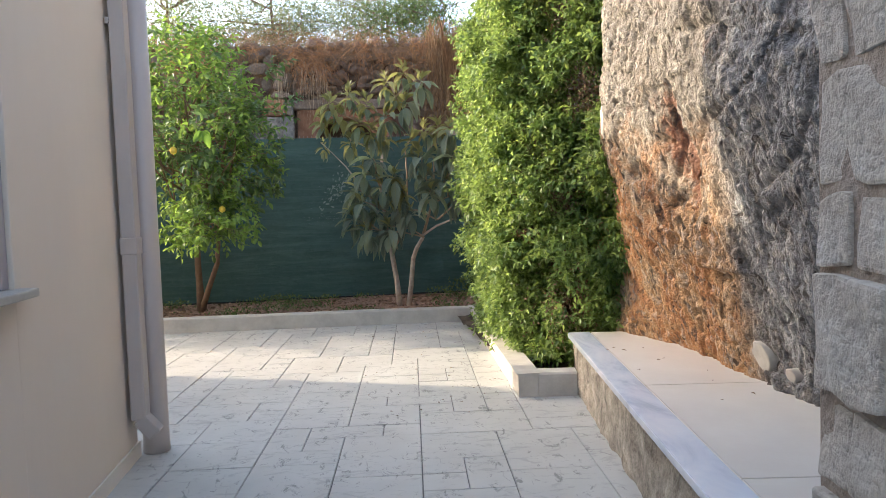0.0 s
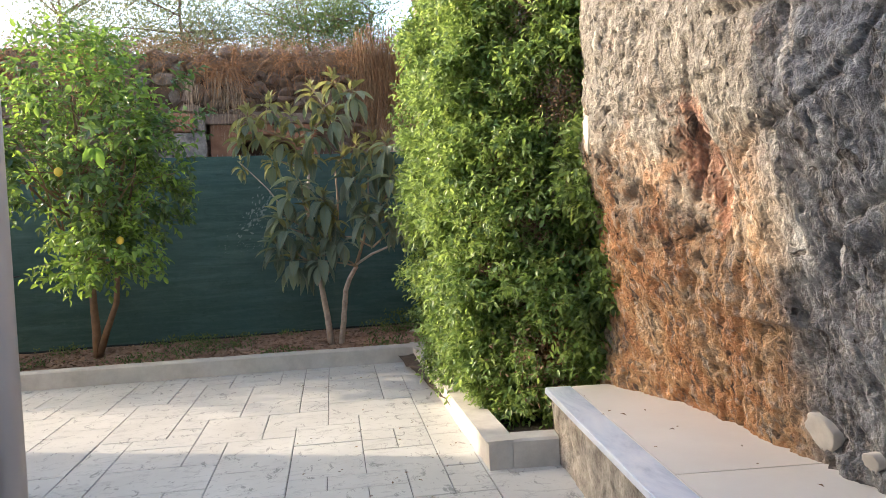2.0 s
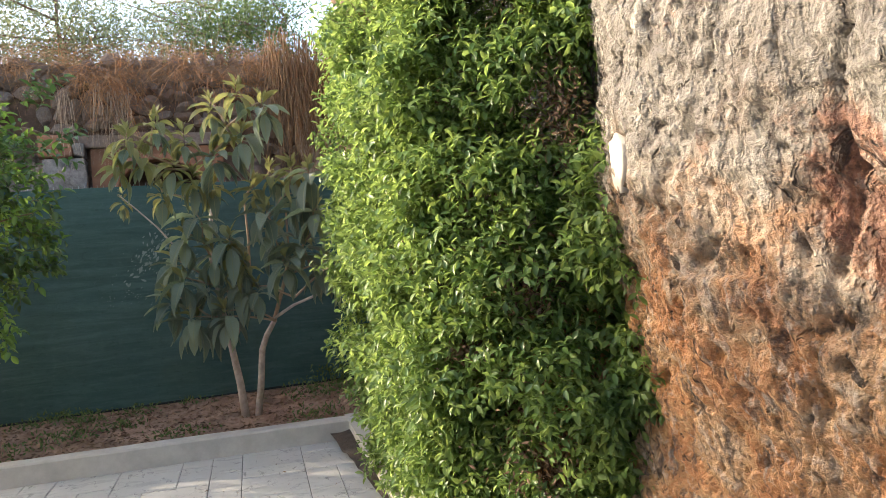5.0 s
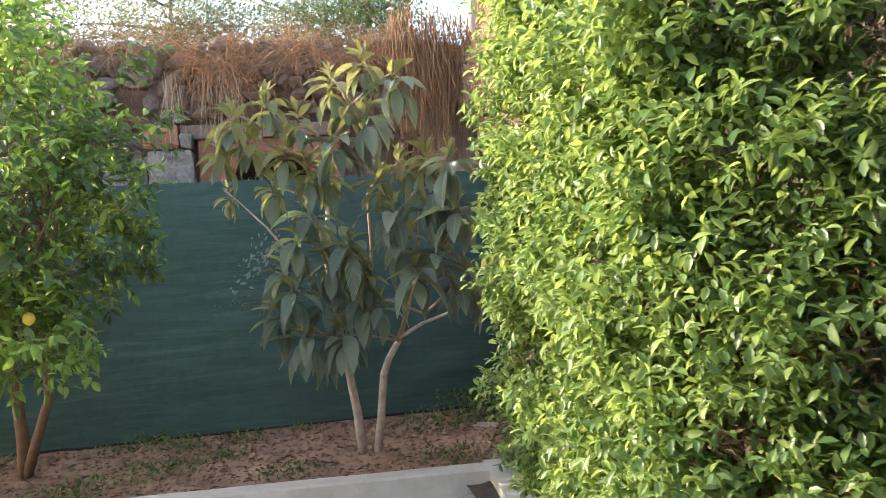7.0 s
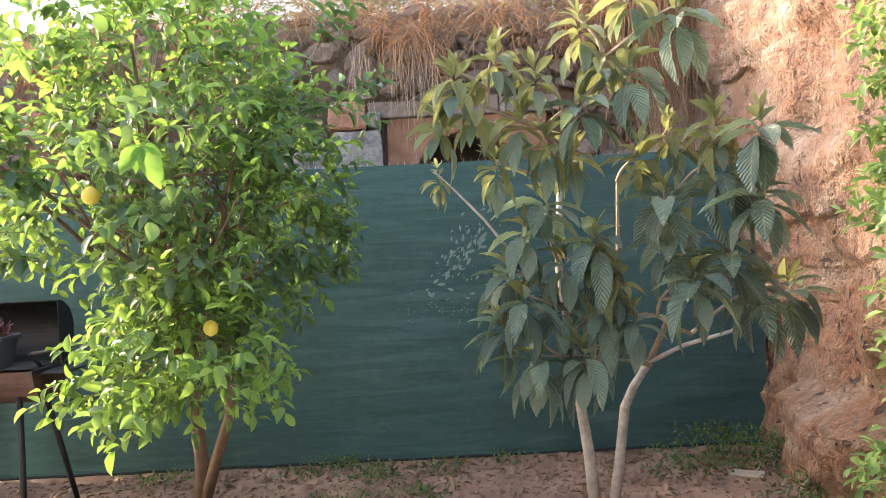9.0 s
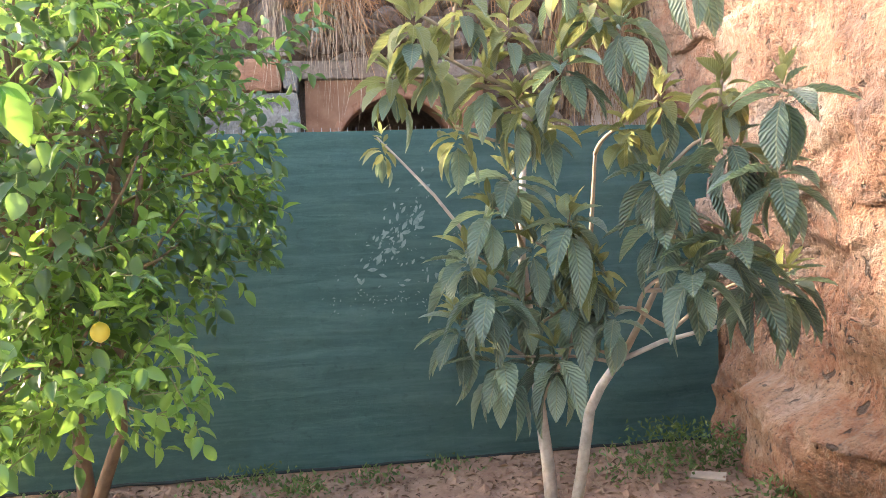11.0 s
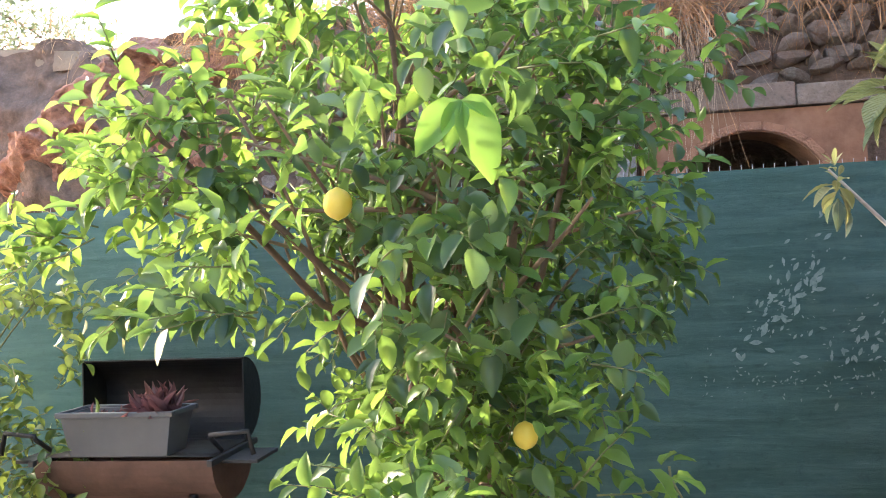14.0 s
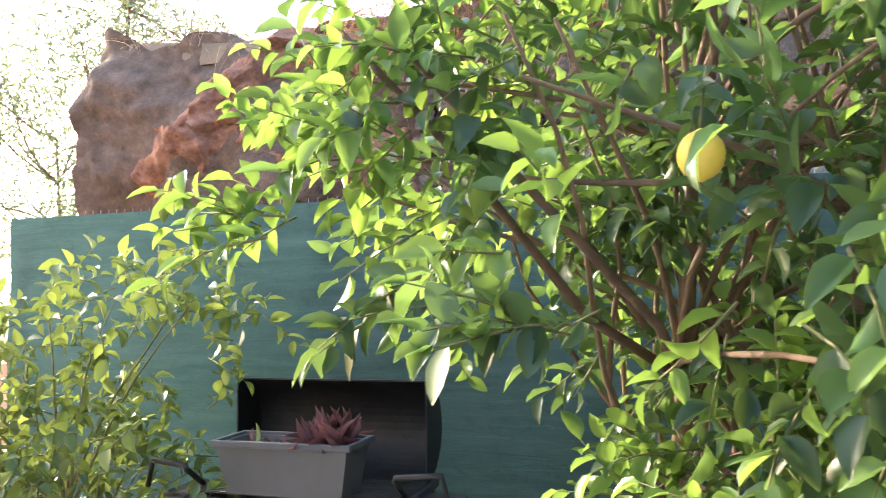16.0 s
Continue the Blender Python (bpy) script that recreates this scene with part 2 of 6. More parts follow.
def cliff_rock():
    m = Mat("weathered limestone cliff", 0.92)
    y, z = m.axis(1), m.axis(2)
    n1, n2, n3 = m.noise(1.1, 5, 0.6), m.noise(4.5, 10, 0.72, dist=0.3), m.noise(16, 5, 0.62, (1, 1.25, 0.75), 0.3)
    n4 = m.noise(48, 3, 0.6)
    grain = m.noise(15.0, 5, 0.62, (1, 1.4, 0.6), 0.6)
    streak = m.noise(6.5, 8, 0.72, (1, 1.4, 0.8), 0.3)
    cream = m.ramp(n2, [(0.30, (0.145, 0.125, 0.105)), (0.45, (0.23, 0.205, 0.175)), (0.66, (0.33, 0.30, 0.26))])
    grey = m.ramp(streak, [(0.36, (0.10, 0.10, 0.107)), (0.48, (0.225, 0.227, 0.235)), (0.62, (0.44, 0.44, 0.44))])
    rust = m.ramp(n2, [(0.30, (0.27, 0.115, 0.055)), (0.42, (0.50, 0.23, 0.095)), (0.55, (0.53, 0.32, 0.165)), (0.68, (0.54, 0.42, 0.30))])
    wob = m.math("MULTIPLY", m.math("SUBTRACT", n1, 0.5), 1.2)
    wob2 = m.math("MULTIPLY", m.math("SUBTRACT", n2, 0.5), 1.3)
    zz = m.math("ADD", m.math("ADD", z, wob), wob2)
    yy = m.math("ADD", m.math("ADD", y, m.math("MULTIPLY", wob, 0.35)), m.math("MULTIPLY", wob2, 0.3))
    ys = m.math("ADD", yy, m.math("MULTIPLY", m.math("SUBTRACT", z, 1.2), 0.18))
    # Grey zone: lichen plus the house's cast shadow painted into the rock colour
    lichen_shade = m.math("SUBTRACT", 1.0, m.span(ys, 2.36, 2.66))
    low = m.math("SUBTRACT", 1.0, m.span(zz, 0.95, 1.8))
    rusty = m.math("MULTIPLY", low, m.span(ys, 2.42, 2.72))
    top = m.span(zz, 1.6, 2.6)
    worn = m.ramp(streak, [(0.36, (0.125, 0.12, 0.115)), (0.50, (0.22, 0.21, 0.195)), (0.62, (0.33, 0.315, 0.29))])
    c = m.mix(m.math("MULTIPLY", top, 0.6), cream, worn)
    c = m.mix(m.math("MULTIPLY", rusty, 0.9), c, rust)
    red = m.ramp(m.noise(3.2, 8, 0.75, dist=0.5), [(0.60, (0, 0, 0)), (0.68, (1, 1, 1))])
    c = m.mix(m.math("MULTIPLY", red, 0.45), c, (0.38, 0.18, 0.12))
    c = m.mix(lichen_shade, c, grey)
    dy, dz = m.math("DIVIDE", m.math("SUBTRACT", y, 2.93), 0.13), m.math("DIVIDE", m.math("SUBTRACT", z, 1.45), 0.28)
    hollow = m.math("ADD", m.math("MULTIPLY", dy, dy), m.math("MULTIPLY", dz, dz))
    hollow = m.math("SUBTRACT", 1.0, m.span(m.math("ADD", hollow, m.math("MULTIPLY", m.math("SUBTRACT", n2, 0.5), 3.0)), 0.6, 1.1))
    c = m.mix(m.math("MULTIPLY", hollow, 0.8), c, m.ramp(n3, [(0.4, (0.22, 0.095, 0.065)), (0.6, (0.48, 0.26, 0.17))]))
    clay = m.ramp(n2, [(0.32, (0.18, 0.085, 0.05)), (0.46, (0.25, 0.145, 0.097)), (0.64, (0.31, 0.23, 0.18))])
    far = m.span(yy, 5.8, 6.8)
    blot = m.noise(2.4, 7, 0.66, dist=0.5)
    clay = m.mix(0.8, clay, m.ramp(blot, [(0.36, (0.11, 0.048, 0.03)), (0.45, (0.25, 0.11, 0.06)), (0.54, (0.27, 0.16, 0.108)), (0.66, (0.34, 0.25, 0.195))]))
    c = m.mix(m.math("MULTIPLY", far, 0.9), c, clay)
    # Pits and low grain are darkened in the colour, painting shade in recesses
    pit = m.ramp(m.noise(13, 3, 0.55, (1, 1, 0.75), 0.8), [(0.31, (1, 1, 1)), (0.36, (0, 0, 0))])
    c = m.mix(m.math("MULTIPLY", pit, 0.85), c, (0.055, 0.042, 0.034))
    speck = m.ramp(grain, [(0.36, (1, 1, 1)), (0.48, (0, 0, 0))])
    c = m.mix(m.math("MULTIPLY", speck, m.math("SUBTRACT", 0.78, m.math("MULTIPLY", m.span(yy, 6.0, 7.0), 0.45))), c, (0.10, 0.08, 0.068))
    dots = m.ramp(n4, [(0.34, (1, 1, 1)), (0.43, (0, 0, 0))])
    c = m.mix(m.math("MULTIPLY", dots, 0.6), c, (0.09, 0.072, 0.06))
    pale = m.ramp(n3, [(0.55, (0, 0, 0)), (0.63, (1, 1, 1))])
    c = m.mix(m.math("MULTIPLY", pale, m.math("SUBTRACT", 0.40, m.math("MULTIPLY", far, 0.28))), c, (0.54, 0.49, 0.43))
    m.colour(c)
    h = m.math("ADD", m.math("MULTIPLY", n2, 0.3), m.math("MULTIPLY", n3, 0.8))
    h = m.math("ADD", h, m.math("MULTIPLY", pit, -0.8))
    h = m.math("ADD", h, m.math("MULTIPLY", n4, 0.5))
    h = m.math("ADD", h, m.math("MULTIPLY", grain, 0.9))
    return m.bump(h, 1.0, 0.05).m


def rubble(name, stops, rnd=True):
    m = Mat(name, 0.95)
    n = m.noise(9, 6, 0.7)
    c = m.ramp(n, [(0.3, stops[0]), (0.55, stops[1]), (0.8, stops[2])])
    if rnd:
        c = m.mix(m.math("MULTIPLY", m.rand(), 0.5), c, stops[3])
    f = m.noise(45, 4)
    c = m.mix(m.ramp(f, [(0.3, (0.5, 0.5, 0.5)), (0.45, (0, 0, 0))]), c, (0.08, 0.065, 0.055))
    m.colour(c)
    return m.bump(m.math("ADD", n, m.math("MULTIPLY", f, 0.6)), 0.8, 0.03).m


def marble():
    m = Mat("blue-white marble", 0.22)
    v = m.noise(3.5, 7, 0.65, (1, 0.5, 1), 1.5)
    m.colour(m.ramp(v, [(0.35, (0.50, 0.56, 0.67)), (0.5, (0.66, 0.71, 0.80)), (0.7, (0.78, 0.81, 0.86))]))
    return m.m


def net_cloth():
    m = Mat("dark green shade net", 0.75)
    n = m.noise(1.2, 4)
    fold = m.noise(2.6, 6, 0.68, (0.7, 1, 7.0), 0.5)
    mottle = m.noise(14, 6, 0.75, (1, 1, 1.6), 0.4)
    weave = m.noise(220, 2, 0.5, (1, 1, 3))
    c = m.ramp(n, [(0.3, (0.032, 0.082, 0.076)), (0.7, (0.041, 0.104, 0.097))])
    # Raised folds are painted lighter, as if they caught the light
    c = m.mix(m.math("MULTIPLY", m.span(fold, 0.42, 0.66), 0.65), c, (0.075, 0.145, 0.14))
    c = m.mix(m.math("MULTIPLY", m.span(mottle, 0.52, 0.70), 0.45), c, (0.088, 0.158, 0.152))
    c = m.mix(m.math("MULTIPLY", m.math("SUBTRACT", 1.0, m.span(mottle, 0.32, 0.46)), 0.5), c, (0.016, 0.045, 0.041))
    c = m.mix(m.math("MULTIPLY", m.span(m.noise(1.0, 3, 0.5, (5.0, 1, 0.12)), 0.45, 0.6), 0.12), c, (0.075, 0.14, 0.14))
    m.colour(c)
    m.bump(m.math("ADD", m.math("MULTIPLY", fold, 0.7), m.math("MULTIPLY", weave, 0.2)), 0.7, 0.015)
    m.see_through((0.035, 0.12, 0.105), 0.15)
    return m.m


WALL_PAINT, TILE_STONE, CLIFF, MARBLE, NET = wall_paint(), tile_stone(), cliff_rock(), marble(), net_cloth()
JOINT = plain("dark grey joint", (0.15, 0.148, 0.14), (0.24, 0.235, 0.225), 12, 0.9)
RUBBLE = rubble("rubble stone", ((0.13, 0.10, 0.085), (0.25, 0.20, 0.165), (0.42, 0.355, 0.30), (0.25, 0.165, 0.13)))
RUBBLE_EARTH = rubble("earth between stones", ((0.07, 0.045, 0.032), (0.15, 0.095, 0.07), (0.24, 0.16, 0.12), (0, 0, 0)), False)
CAVE_ROCK = rubble("reddish cave rock", ((0.15, 0.065, 0.045), (0.34, 0.16, 0.105), (0.44, 0.26, 0.19), (0, 0, 0)), False)
BLOCK = rubble("hewn grey stone block", ((0.42, 0.365, 0.31), (0.60, 0.545, 0.48), (0.72, 0.67, 0.60), (0.56, 0.50, 0.44)))
MORTAR = rubble("rough earthen mortar", ((0.30, 0.235, 0.19), (0.44, 0.36, 0.30), (0.56, 0.48, 0.41), (0, 0, 0)), False)
LICHEN_BLOCK = rubble("pale lichen-spotted block", ((0.075, 0.07, 0.066), (0.25, 0.23, 0.215), (0.40, 0.375, 0.35), (0, 0, 0)), False)
BENCH_STONE = rubble("stained bench stone", ((0.12, 0.105, 0.085), (0.40, 0.355, 0.30), (0.68, 0.62, 0.54), (0, 0, 0)), False)
SLAB = plain("beige stone slab", (0.65, 0.60, 0.55), (0.73, 0.69, 0.64), 2.5, 0.5, bump=0.06)
HILL = plain("dry hillside earth", (0.18, 0.12, 0.08), (0.34, 0.24, 0.16), 1.5, 0.95, bump=0.6, dist=0.05)

# ---------------------------------------------------------------- builders


def mesh_ob(name, verts, faces, mat, parent=None, smooth=False):
    me = bpy.data.meshes.new(name)
    me.from_pydata([tuple(v) for v in verts], [], [tuple(f) for f in faces])
    me.materials.append(mat)
    if smooth:
        me.polygons.foreach_set("use_smooth", [True] * len(me.polygons))
    me.update()
    ob = new(name, me)
    if parent:
        ob.parent = parent
    return ob


def part(name, bm, mat, parent=None, label="", smooth=False):
    me = bpy.data.meshes.new(name)
    bmesh.ops.recalc_face_normals(bm, faces=bm.faces)
    bm.to_mesh(me)
    bm.free()
    me.materials.append(mat)
    if smooth:
        me.polygons.foreach_set("use_smooth", [True] * len(me.polygons))
    ob = new(name, me)
    if parent:
        ob.parent = parent
    if label:
        tagged(ob, label)
    return ob


def empty(name, at, label, category, group="", kind=""):
    ob = new(name)
    ob.location = at
    ob.empty_display_size = 0.1
    return tagged(ob, label, category, group, kind)


def box(bm, lo, hi, bevel=0.0, m=None):
    lo, hi = Vector(lo), Vector(hi)
    r = bmesh.ops.create_cube(bm, size=1.0, matrix=Matrix.Translation((lo + hi) / 2) @ Matrix.Diagonal((*(hi - lo), 1)))
    if bevel:
        es = {e for v in r["verts"] for e in v.link_edges}
        r = bmesh.ops.bevel(bm, geom=list(es), offset=bevel, segments=2, affect="EDGES", profile=0.6)
    vs = r["verts"]
    if m is not None:
        bmesh.ops.transform(bm, matrix=m, verts=vs)
    return vs


def box_ob(name, lo, hi, mat, parent=None, bevel=0.004, m=None, label=""):
    bm = bmesh.new()
    box(bm, lo, hi, bevel, m)
    return part(name, bm, mat, parent, label)


def tube_arrays(points, radii, sides=8):
    """Verts and faces of a tapered tube along points."""
    pts = [Vector(p) for p in points]
    verts, faces = [], []
    ref = Vector((0.3, 0.9, 0.2)).normalized()
    for i, p in enumerate(pts):
        d = (pts[min(i + 1, len(pts) - 1)] - pts[max(i - 1, 0)]).normalized()
        a = d.cross(ref)
        a = a.normalized() if a.length > 1e-3 else d.orthogonal().normalized()
        b = d.cross(a)
        for k in range(sides):
            w = 2 * math.pi * k / sides
            verts.append(p + (a * math.cos(w) + b * math.sin(w)) * radii[i])
    for i in range(len(pts) - 1):
        for k in range(sides):
            k2 = (k + 1) % sides
            faces.append((i * sides + k, i * sides + k2, (i + 1) * sides + k2, (i + 1) * sides + k))
    faces.append(tuple(range(sides))[::-1])
    faces.append(tuple((len(pts) - 1) * sides + k for k in range(sides)))
    return verts, faces


def tubes_ob(name, lines, mat, parent=None, sides=6):
    """One mesh of several tubes; each line is (points, r0, r1)."""
    V, F = [], []
    for pts, r0, r1 in lines:
        n = len(pts)
        v, f = tube_arrays(pts, [r0 + (r1 - r0) * i / (n - 1) for i in range(n)], sides)
        F += [tuple(i + len(V) for i in q) for q in f]
        V += v
    return mesh_ob(name, V, F, mat, parent, True)


def bend(a, b, rng, wob=0.06, n=6, sag=0.0):
    a, b = Vector(a), Vector(b)
    L = (b - a).length
    off = [Vector((rng.uniform(-1, 1), rng.uniform(-1, 1), rng.uniform(-0.5, 0.5))) * wob * L for _ in range(2)]
    out = []
    for i in range(n + 1):
        t = i / n
        p = a.lerp(b, t) + off[0] * math.sin(math.pi * t) + off[1] * math.sin(2 * math.pi * t) * 0.5
        p.z += sag * L * math.sin(math.pi * t)
        out.append(p)
    return out


def leaf_template(segments=4, fold=0.18, droop=0.25, widest=0.45, blunt=0.8, ripple=0.0):
    """A folded leaf of length 1 along +y, half-width about 0.5, with z as its upper side."""
    V, F = [], []
    for i in range(segments + 1):
        t = i / segments
        w = 0.5 * (math.sin(math.pi * min(1.0, t ** (math.log(0.5) / math.log(widest)))) ** blunt) if 0 < t < 1 else 0.0
        w = max(w, 0.03)
        z = -droop * t * t
        rz = ripple * (1 if i % 2 else -1)
        V += [(-w, t, z + fold * w + rz), (0, t, z), (w, t, z + fold * w + rz)]
    for i in range(segments):
        a = i * 3
        F += [(a, a + 1, a + 4, a + 3), (a + 1, a + 2, a + 5, a + 4)]
    return np.array(V), np.array(F)


def scatter_leaves(pos, way, up, length, width, template):
    """Arrays of many leaves: pos, way and up are (n, 3); length and width are (n,)."""
    tv, tf = template
    way = way / np.maximum(np.linalg.norm(way, axis=1, keepdims=True), 1e-6)
    side = np.cross(way, up)
    side /= np.maximum(np.linalg.norm(side, axis=1, keepdims=True), 1e-6)
    nrm = np.cross(side, way)
    V = (pos[:, None, :] + way[:, None, :] * (tv[None, :, 1:2] * length[:, None, None])
         + side[:, None, :] * (tv[None, :, 0:1] * width[:, None, None])
         + nrm[:, None, :] * (tv[None, :, 2:3] * length[:, None, None]))
    n, k = len(pos), len(tv)
    F = tf[None] + (np.arange(n) * k)[:, None, None]
    return V.reshape(-1, 3), F.reshape(-1, 4)


def array_ob(name, V, F, mat, parent=None, smooth=True):
    me = bpy.data.meshes.new(name)
    nv, nf = len(V), len(F)
    me.vertices.add(nv)
    me.vertices.foreach_set("co", np.asarray(V, dtype=np.float32).ravel())
    me.loops.add(nf * 4)
    me.loops.foreach_set("vertex_index", np.asarray(F, dtype=np.int32).ravel())
    me.polygons.add(nf)
    me.polygons.foreach_set("loop_start", np.arange(0, nf * 4, 4, dtype=np.int32))
    me.polygons.foreach_set("use_smooth", np.full(nf, smooth))
    me.update(calc_edges=True)
    me.materials.append(mat)
    ob = new(name, me)
    if parent:
        ob.parent = parent
    return ob


def unit(rs, n):
    v = rs.normal(size=(n, 3))
    return v / np.linalg.norm(v, axis=1, keepdims=True)


def smooth(a, b, x):
    t = min(1.0, max(0.0, (x - a) / (b - a)))
    return t * t * (3 - 2 * t)


def fbm(x, y, z, octaves=4):
    s, a = 0.0, 1.0
    for _ in range(octaves):
        s += a * noise.noise((x, y, z))
        x, y, z, a = x * 2.1, y * 2.1, z * 2.1, a * 0.5
    return s


def grid_ob(name, fn, nu, nv, mat, smooth_it=True, parent=None):
    V = [fn(i / nu, j / nv) for j in range(nv + 1) for i in range(nu + 1)]
    F = [(j * (nu + 1) + i, j * (nu + 1) + i + 1, (j + 1) * (nu + 1) + i + 1, (j + 1) * (nu + 1) + i) for j in range(nv) for i in range(nu)]
    return array_ob(name, np.array([tuple(v) for v in V]), np.array(F), mat, parent, smooth_it)

# ---------------------------------------------------------------- ground, patio, kerbs

ground = mesh_ob("ground", [(-900, -900, -0.06), (900, -900, -0.06), (900, 900, -0.06), (-900, 900, -0.06)], [(0, 1, 2, 3)], HILL)
tagged(ground, "dry brown earth ground around the house", "ground", kind="structure")

patio = box_ob("floor", (-5.4, -4.0, -0.055), (2.3, 7.68, -0.009), JOINT, bevel=0)
tagged(patio, "pale grey stamped stone patio paving with dark joints", "patio", kind="structure")


def soil_fn(u, v):
    x = -5.6 + 7.9 * u
    y0 = 7.70 - 0.071 * (x + 5.4)
    y = y0 + (10.1 - y0) * v
    z = 0.075 + 0.03 * fbm(x * 1.3, y * 1.3, 0, 4) + 0.012 * noise.noise((x * 14, y * 14, 3))
    return x, y, z


soil = grid_ob("soil_bed", soil_fn, 230, 90, SOIL)
tagged(soil, "reddish-brown bare garden soil behind the kerb", "soil", kind="structure")
soil2 = grid_ob("planter_soil", lambda u, v: (1.12 + 1.1 * u, 4.1 + 3.2 * v, 0.06 + 0.03 * fbm(u * 4, v * 9, 7, 3)), 40, 90, DARK_SOIL)
tagged(soil2, "dark soil in the hedge planter", "soil", kind="structure")


def kerb(name, a, b, width, height, label):
    """A concrete kerb from a to b whose far or right side lies width away."""
    a, b = Vector((*a, 0)), Vector((*b, 0))
    d = (b - a).normalized()
    n = Vector((-d.y, d.x, 0))
    V, F, N = [], [], 60
    for i in range(N + 1):
        p = a.lerp(b, i / N)
        w = 0.004 * noise.noise((p.x * 4, p.y * 4, 1))
        h = height + 0.004 * noise.noise((p.x * 3, p.y * 3, 5))
        for off, z in ((0 + w, -0.04), (0.002 + w, h - 0.012), (0.014 + w, h), (width - 0.012, h), (width, h - 0.012), (width, -0.04)):
            q = p + n * off
            V.append((q.x, q.y, z))
    for i in range(N):
        for k in range(5):
            F.append((i * 6 + k, i * 6 + k + 1, (i + 1) * 6 + k + 1, (i + 1) * 6 + k))
    F += [tuple(range(6)), tuple(N * 6 + k for k in range(6))[::-1]]
    ob = mesh_ob(name, V, F, CONCRETE)
    return tagged(ob, label, "kerb", kind="structure")


kerb("kerb_back", (-5.4, 7.62), (1.292, 7.145), 0.14, 0.148, "pale concrete kerb along the planting bed")
kerb("kerb_side", (1.40, 7.30), (1.166, 4.02), -0.125, 0.15, "pale concrete kerb beside the clipped hedge")
kerb("kerb_front", (1.167, 4.019), (1.40, 3.975), 0.145, 0.15, "short concrete kerb end beside the bench")

# ---------------------------------------------------------------- house

house = box_ob("wall_house_side", (-1.36, -4.0, -0.05), (-1.06, 1.1, 3.75), WALL_PAINT, bevel=0)
tagged(house, "smooth cream-painted house wall", "wall", kind="structure")
tagged(box_ob("wall_house_pier", (-1.36, 2.12, -0.05), (-1.06, 3.42, 3.75), WALL_PAINT, bevel=0.006), "smooth cream-painted house wall beside the window", "wall", kind="structure")
tagged(box_ob("wall_house_sill", (-1.36, 1.1, -0.05), (-1.06, 2.12, 0.945), WALL_PAINT, bevel=0), "cream-painted wall under the window", "wall", kind="structure")
tagged(box_ob("wall_house_lintel", (-1.36, 1.1, 2.15), (-1.06, 2.12, 3.75), WALL_PAINT, bevel=0), "cream-painted wall above the window", "wall", kind="structure")
tagged(box_ob("wall_house_end", (-5.0, 3.12, -0.05), (-1.363, 3.42, 3.75), WALL_PAINT, bevel=0), "cream-painted end wall of the house", "wall", kind="structure")
# Unseen walls, added and shaped to cast the shadow on patio and cliff
shade_wall = mesh_ob("wall_annex", [(x, y, z) for x in (-4.3, -4.0) for y, z in ((3.43, -0.05), (6.45, -0.05), (6.45, 3.86), (5.1, 3.22), (3.43, 3.22))],
                [(0, 1, 2, 3, 4), (9, 8, 7, 6, 5), (0, 5, 6, 1), (1, 6, 7, 2), (2, 7, 8, 3), (3, 8, 9, 4), (4, 9, 5, 0)], WALL_PAINT)
tagged(shade_wall, "unseen cream wall added to shade the patio and cliff", "wall", kind="structure")
tagged(box_ob("wall_annex_end", (-6.8, 6.15, -0.05), (-4.303, 6.45, 3.85), WALL_PAINT, bevel=0), "unseen cream end wall added to shade the patio", "wall", kind="structure")
tagged(box_ob("baseboard", (-1.058, -4.0, -0.005), (-1.046, 3.42, 0.075), SLAB, bevel=0.003), "low beige tile skirting along the wall foot", "baseboard", kind="structure")

tagged(box_ob("roof_house", (-5.0, -4.0, 3.752), (-1.03, 3.45, 3.9), WALL_PAINT, bevel=0.01), "flat cream-painted roof slab of the house", "roof", kind="structure")
# The second roof is unseen too; its slope sets the cliff's shadow edge
tagged(mesh_ob("roof_annex", [(x, y, z + h) for h in (0.004, 0.1) for x in (-6.8, -3.98) for y, z in ((3.46, 3.22), (5.1, 3.22), (6.46, 3.87))],
               [(0, 1, 4, 3), (1, 2, 5, 4), (9, 10, 7, 6), (10, 11, 8, 7), (0, 3, 9, 6), (2, 8, 11, 5), (0, 6, 7, 1), (1, 7, 8, 2), (3, 4, 10, 9), (4, 5, 11, 10)], TERRACOTTA), "unseen sloping terracotta roof added to shade the cliff", "roof", kind="structure")

win = empty("window_1", (-1.06, 1.6, 0.95), "house window with grey-lilac frame and white sill", "window", kind="structure")
wi = Matrix.Translation((1.06, -1.6, -0.95))
box_ob("window_sill", (-1.34, 1.06, 0.948), (-1.0, 2.165, 0.978), WHITE_PLASTER, win, 0.006, wi, "white marble sill")
for nm, lo, hi in (("frame", (-1.25, 2.06, 0.98), (-1.075, 2.118, 2.148)), ("frame", (-1.25, 1.102, 0.98), (-1.075, 1.16, 2.148)),
                   ("frame", (-1.25, 1.162, 2.08), (-1.075, 2.058, 2.148)), ("shutter", (-1.20, 1.162, 0.982), (-1.16, 1.608, 2.078)),
                   ("shutter", (-1.20, 1.612, 0.982), (-1.16, 2.058, 2.078))):
    box_ob(nm, lo, hi, SHUTTER, win, 0.005, wi)


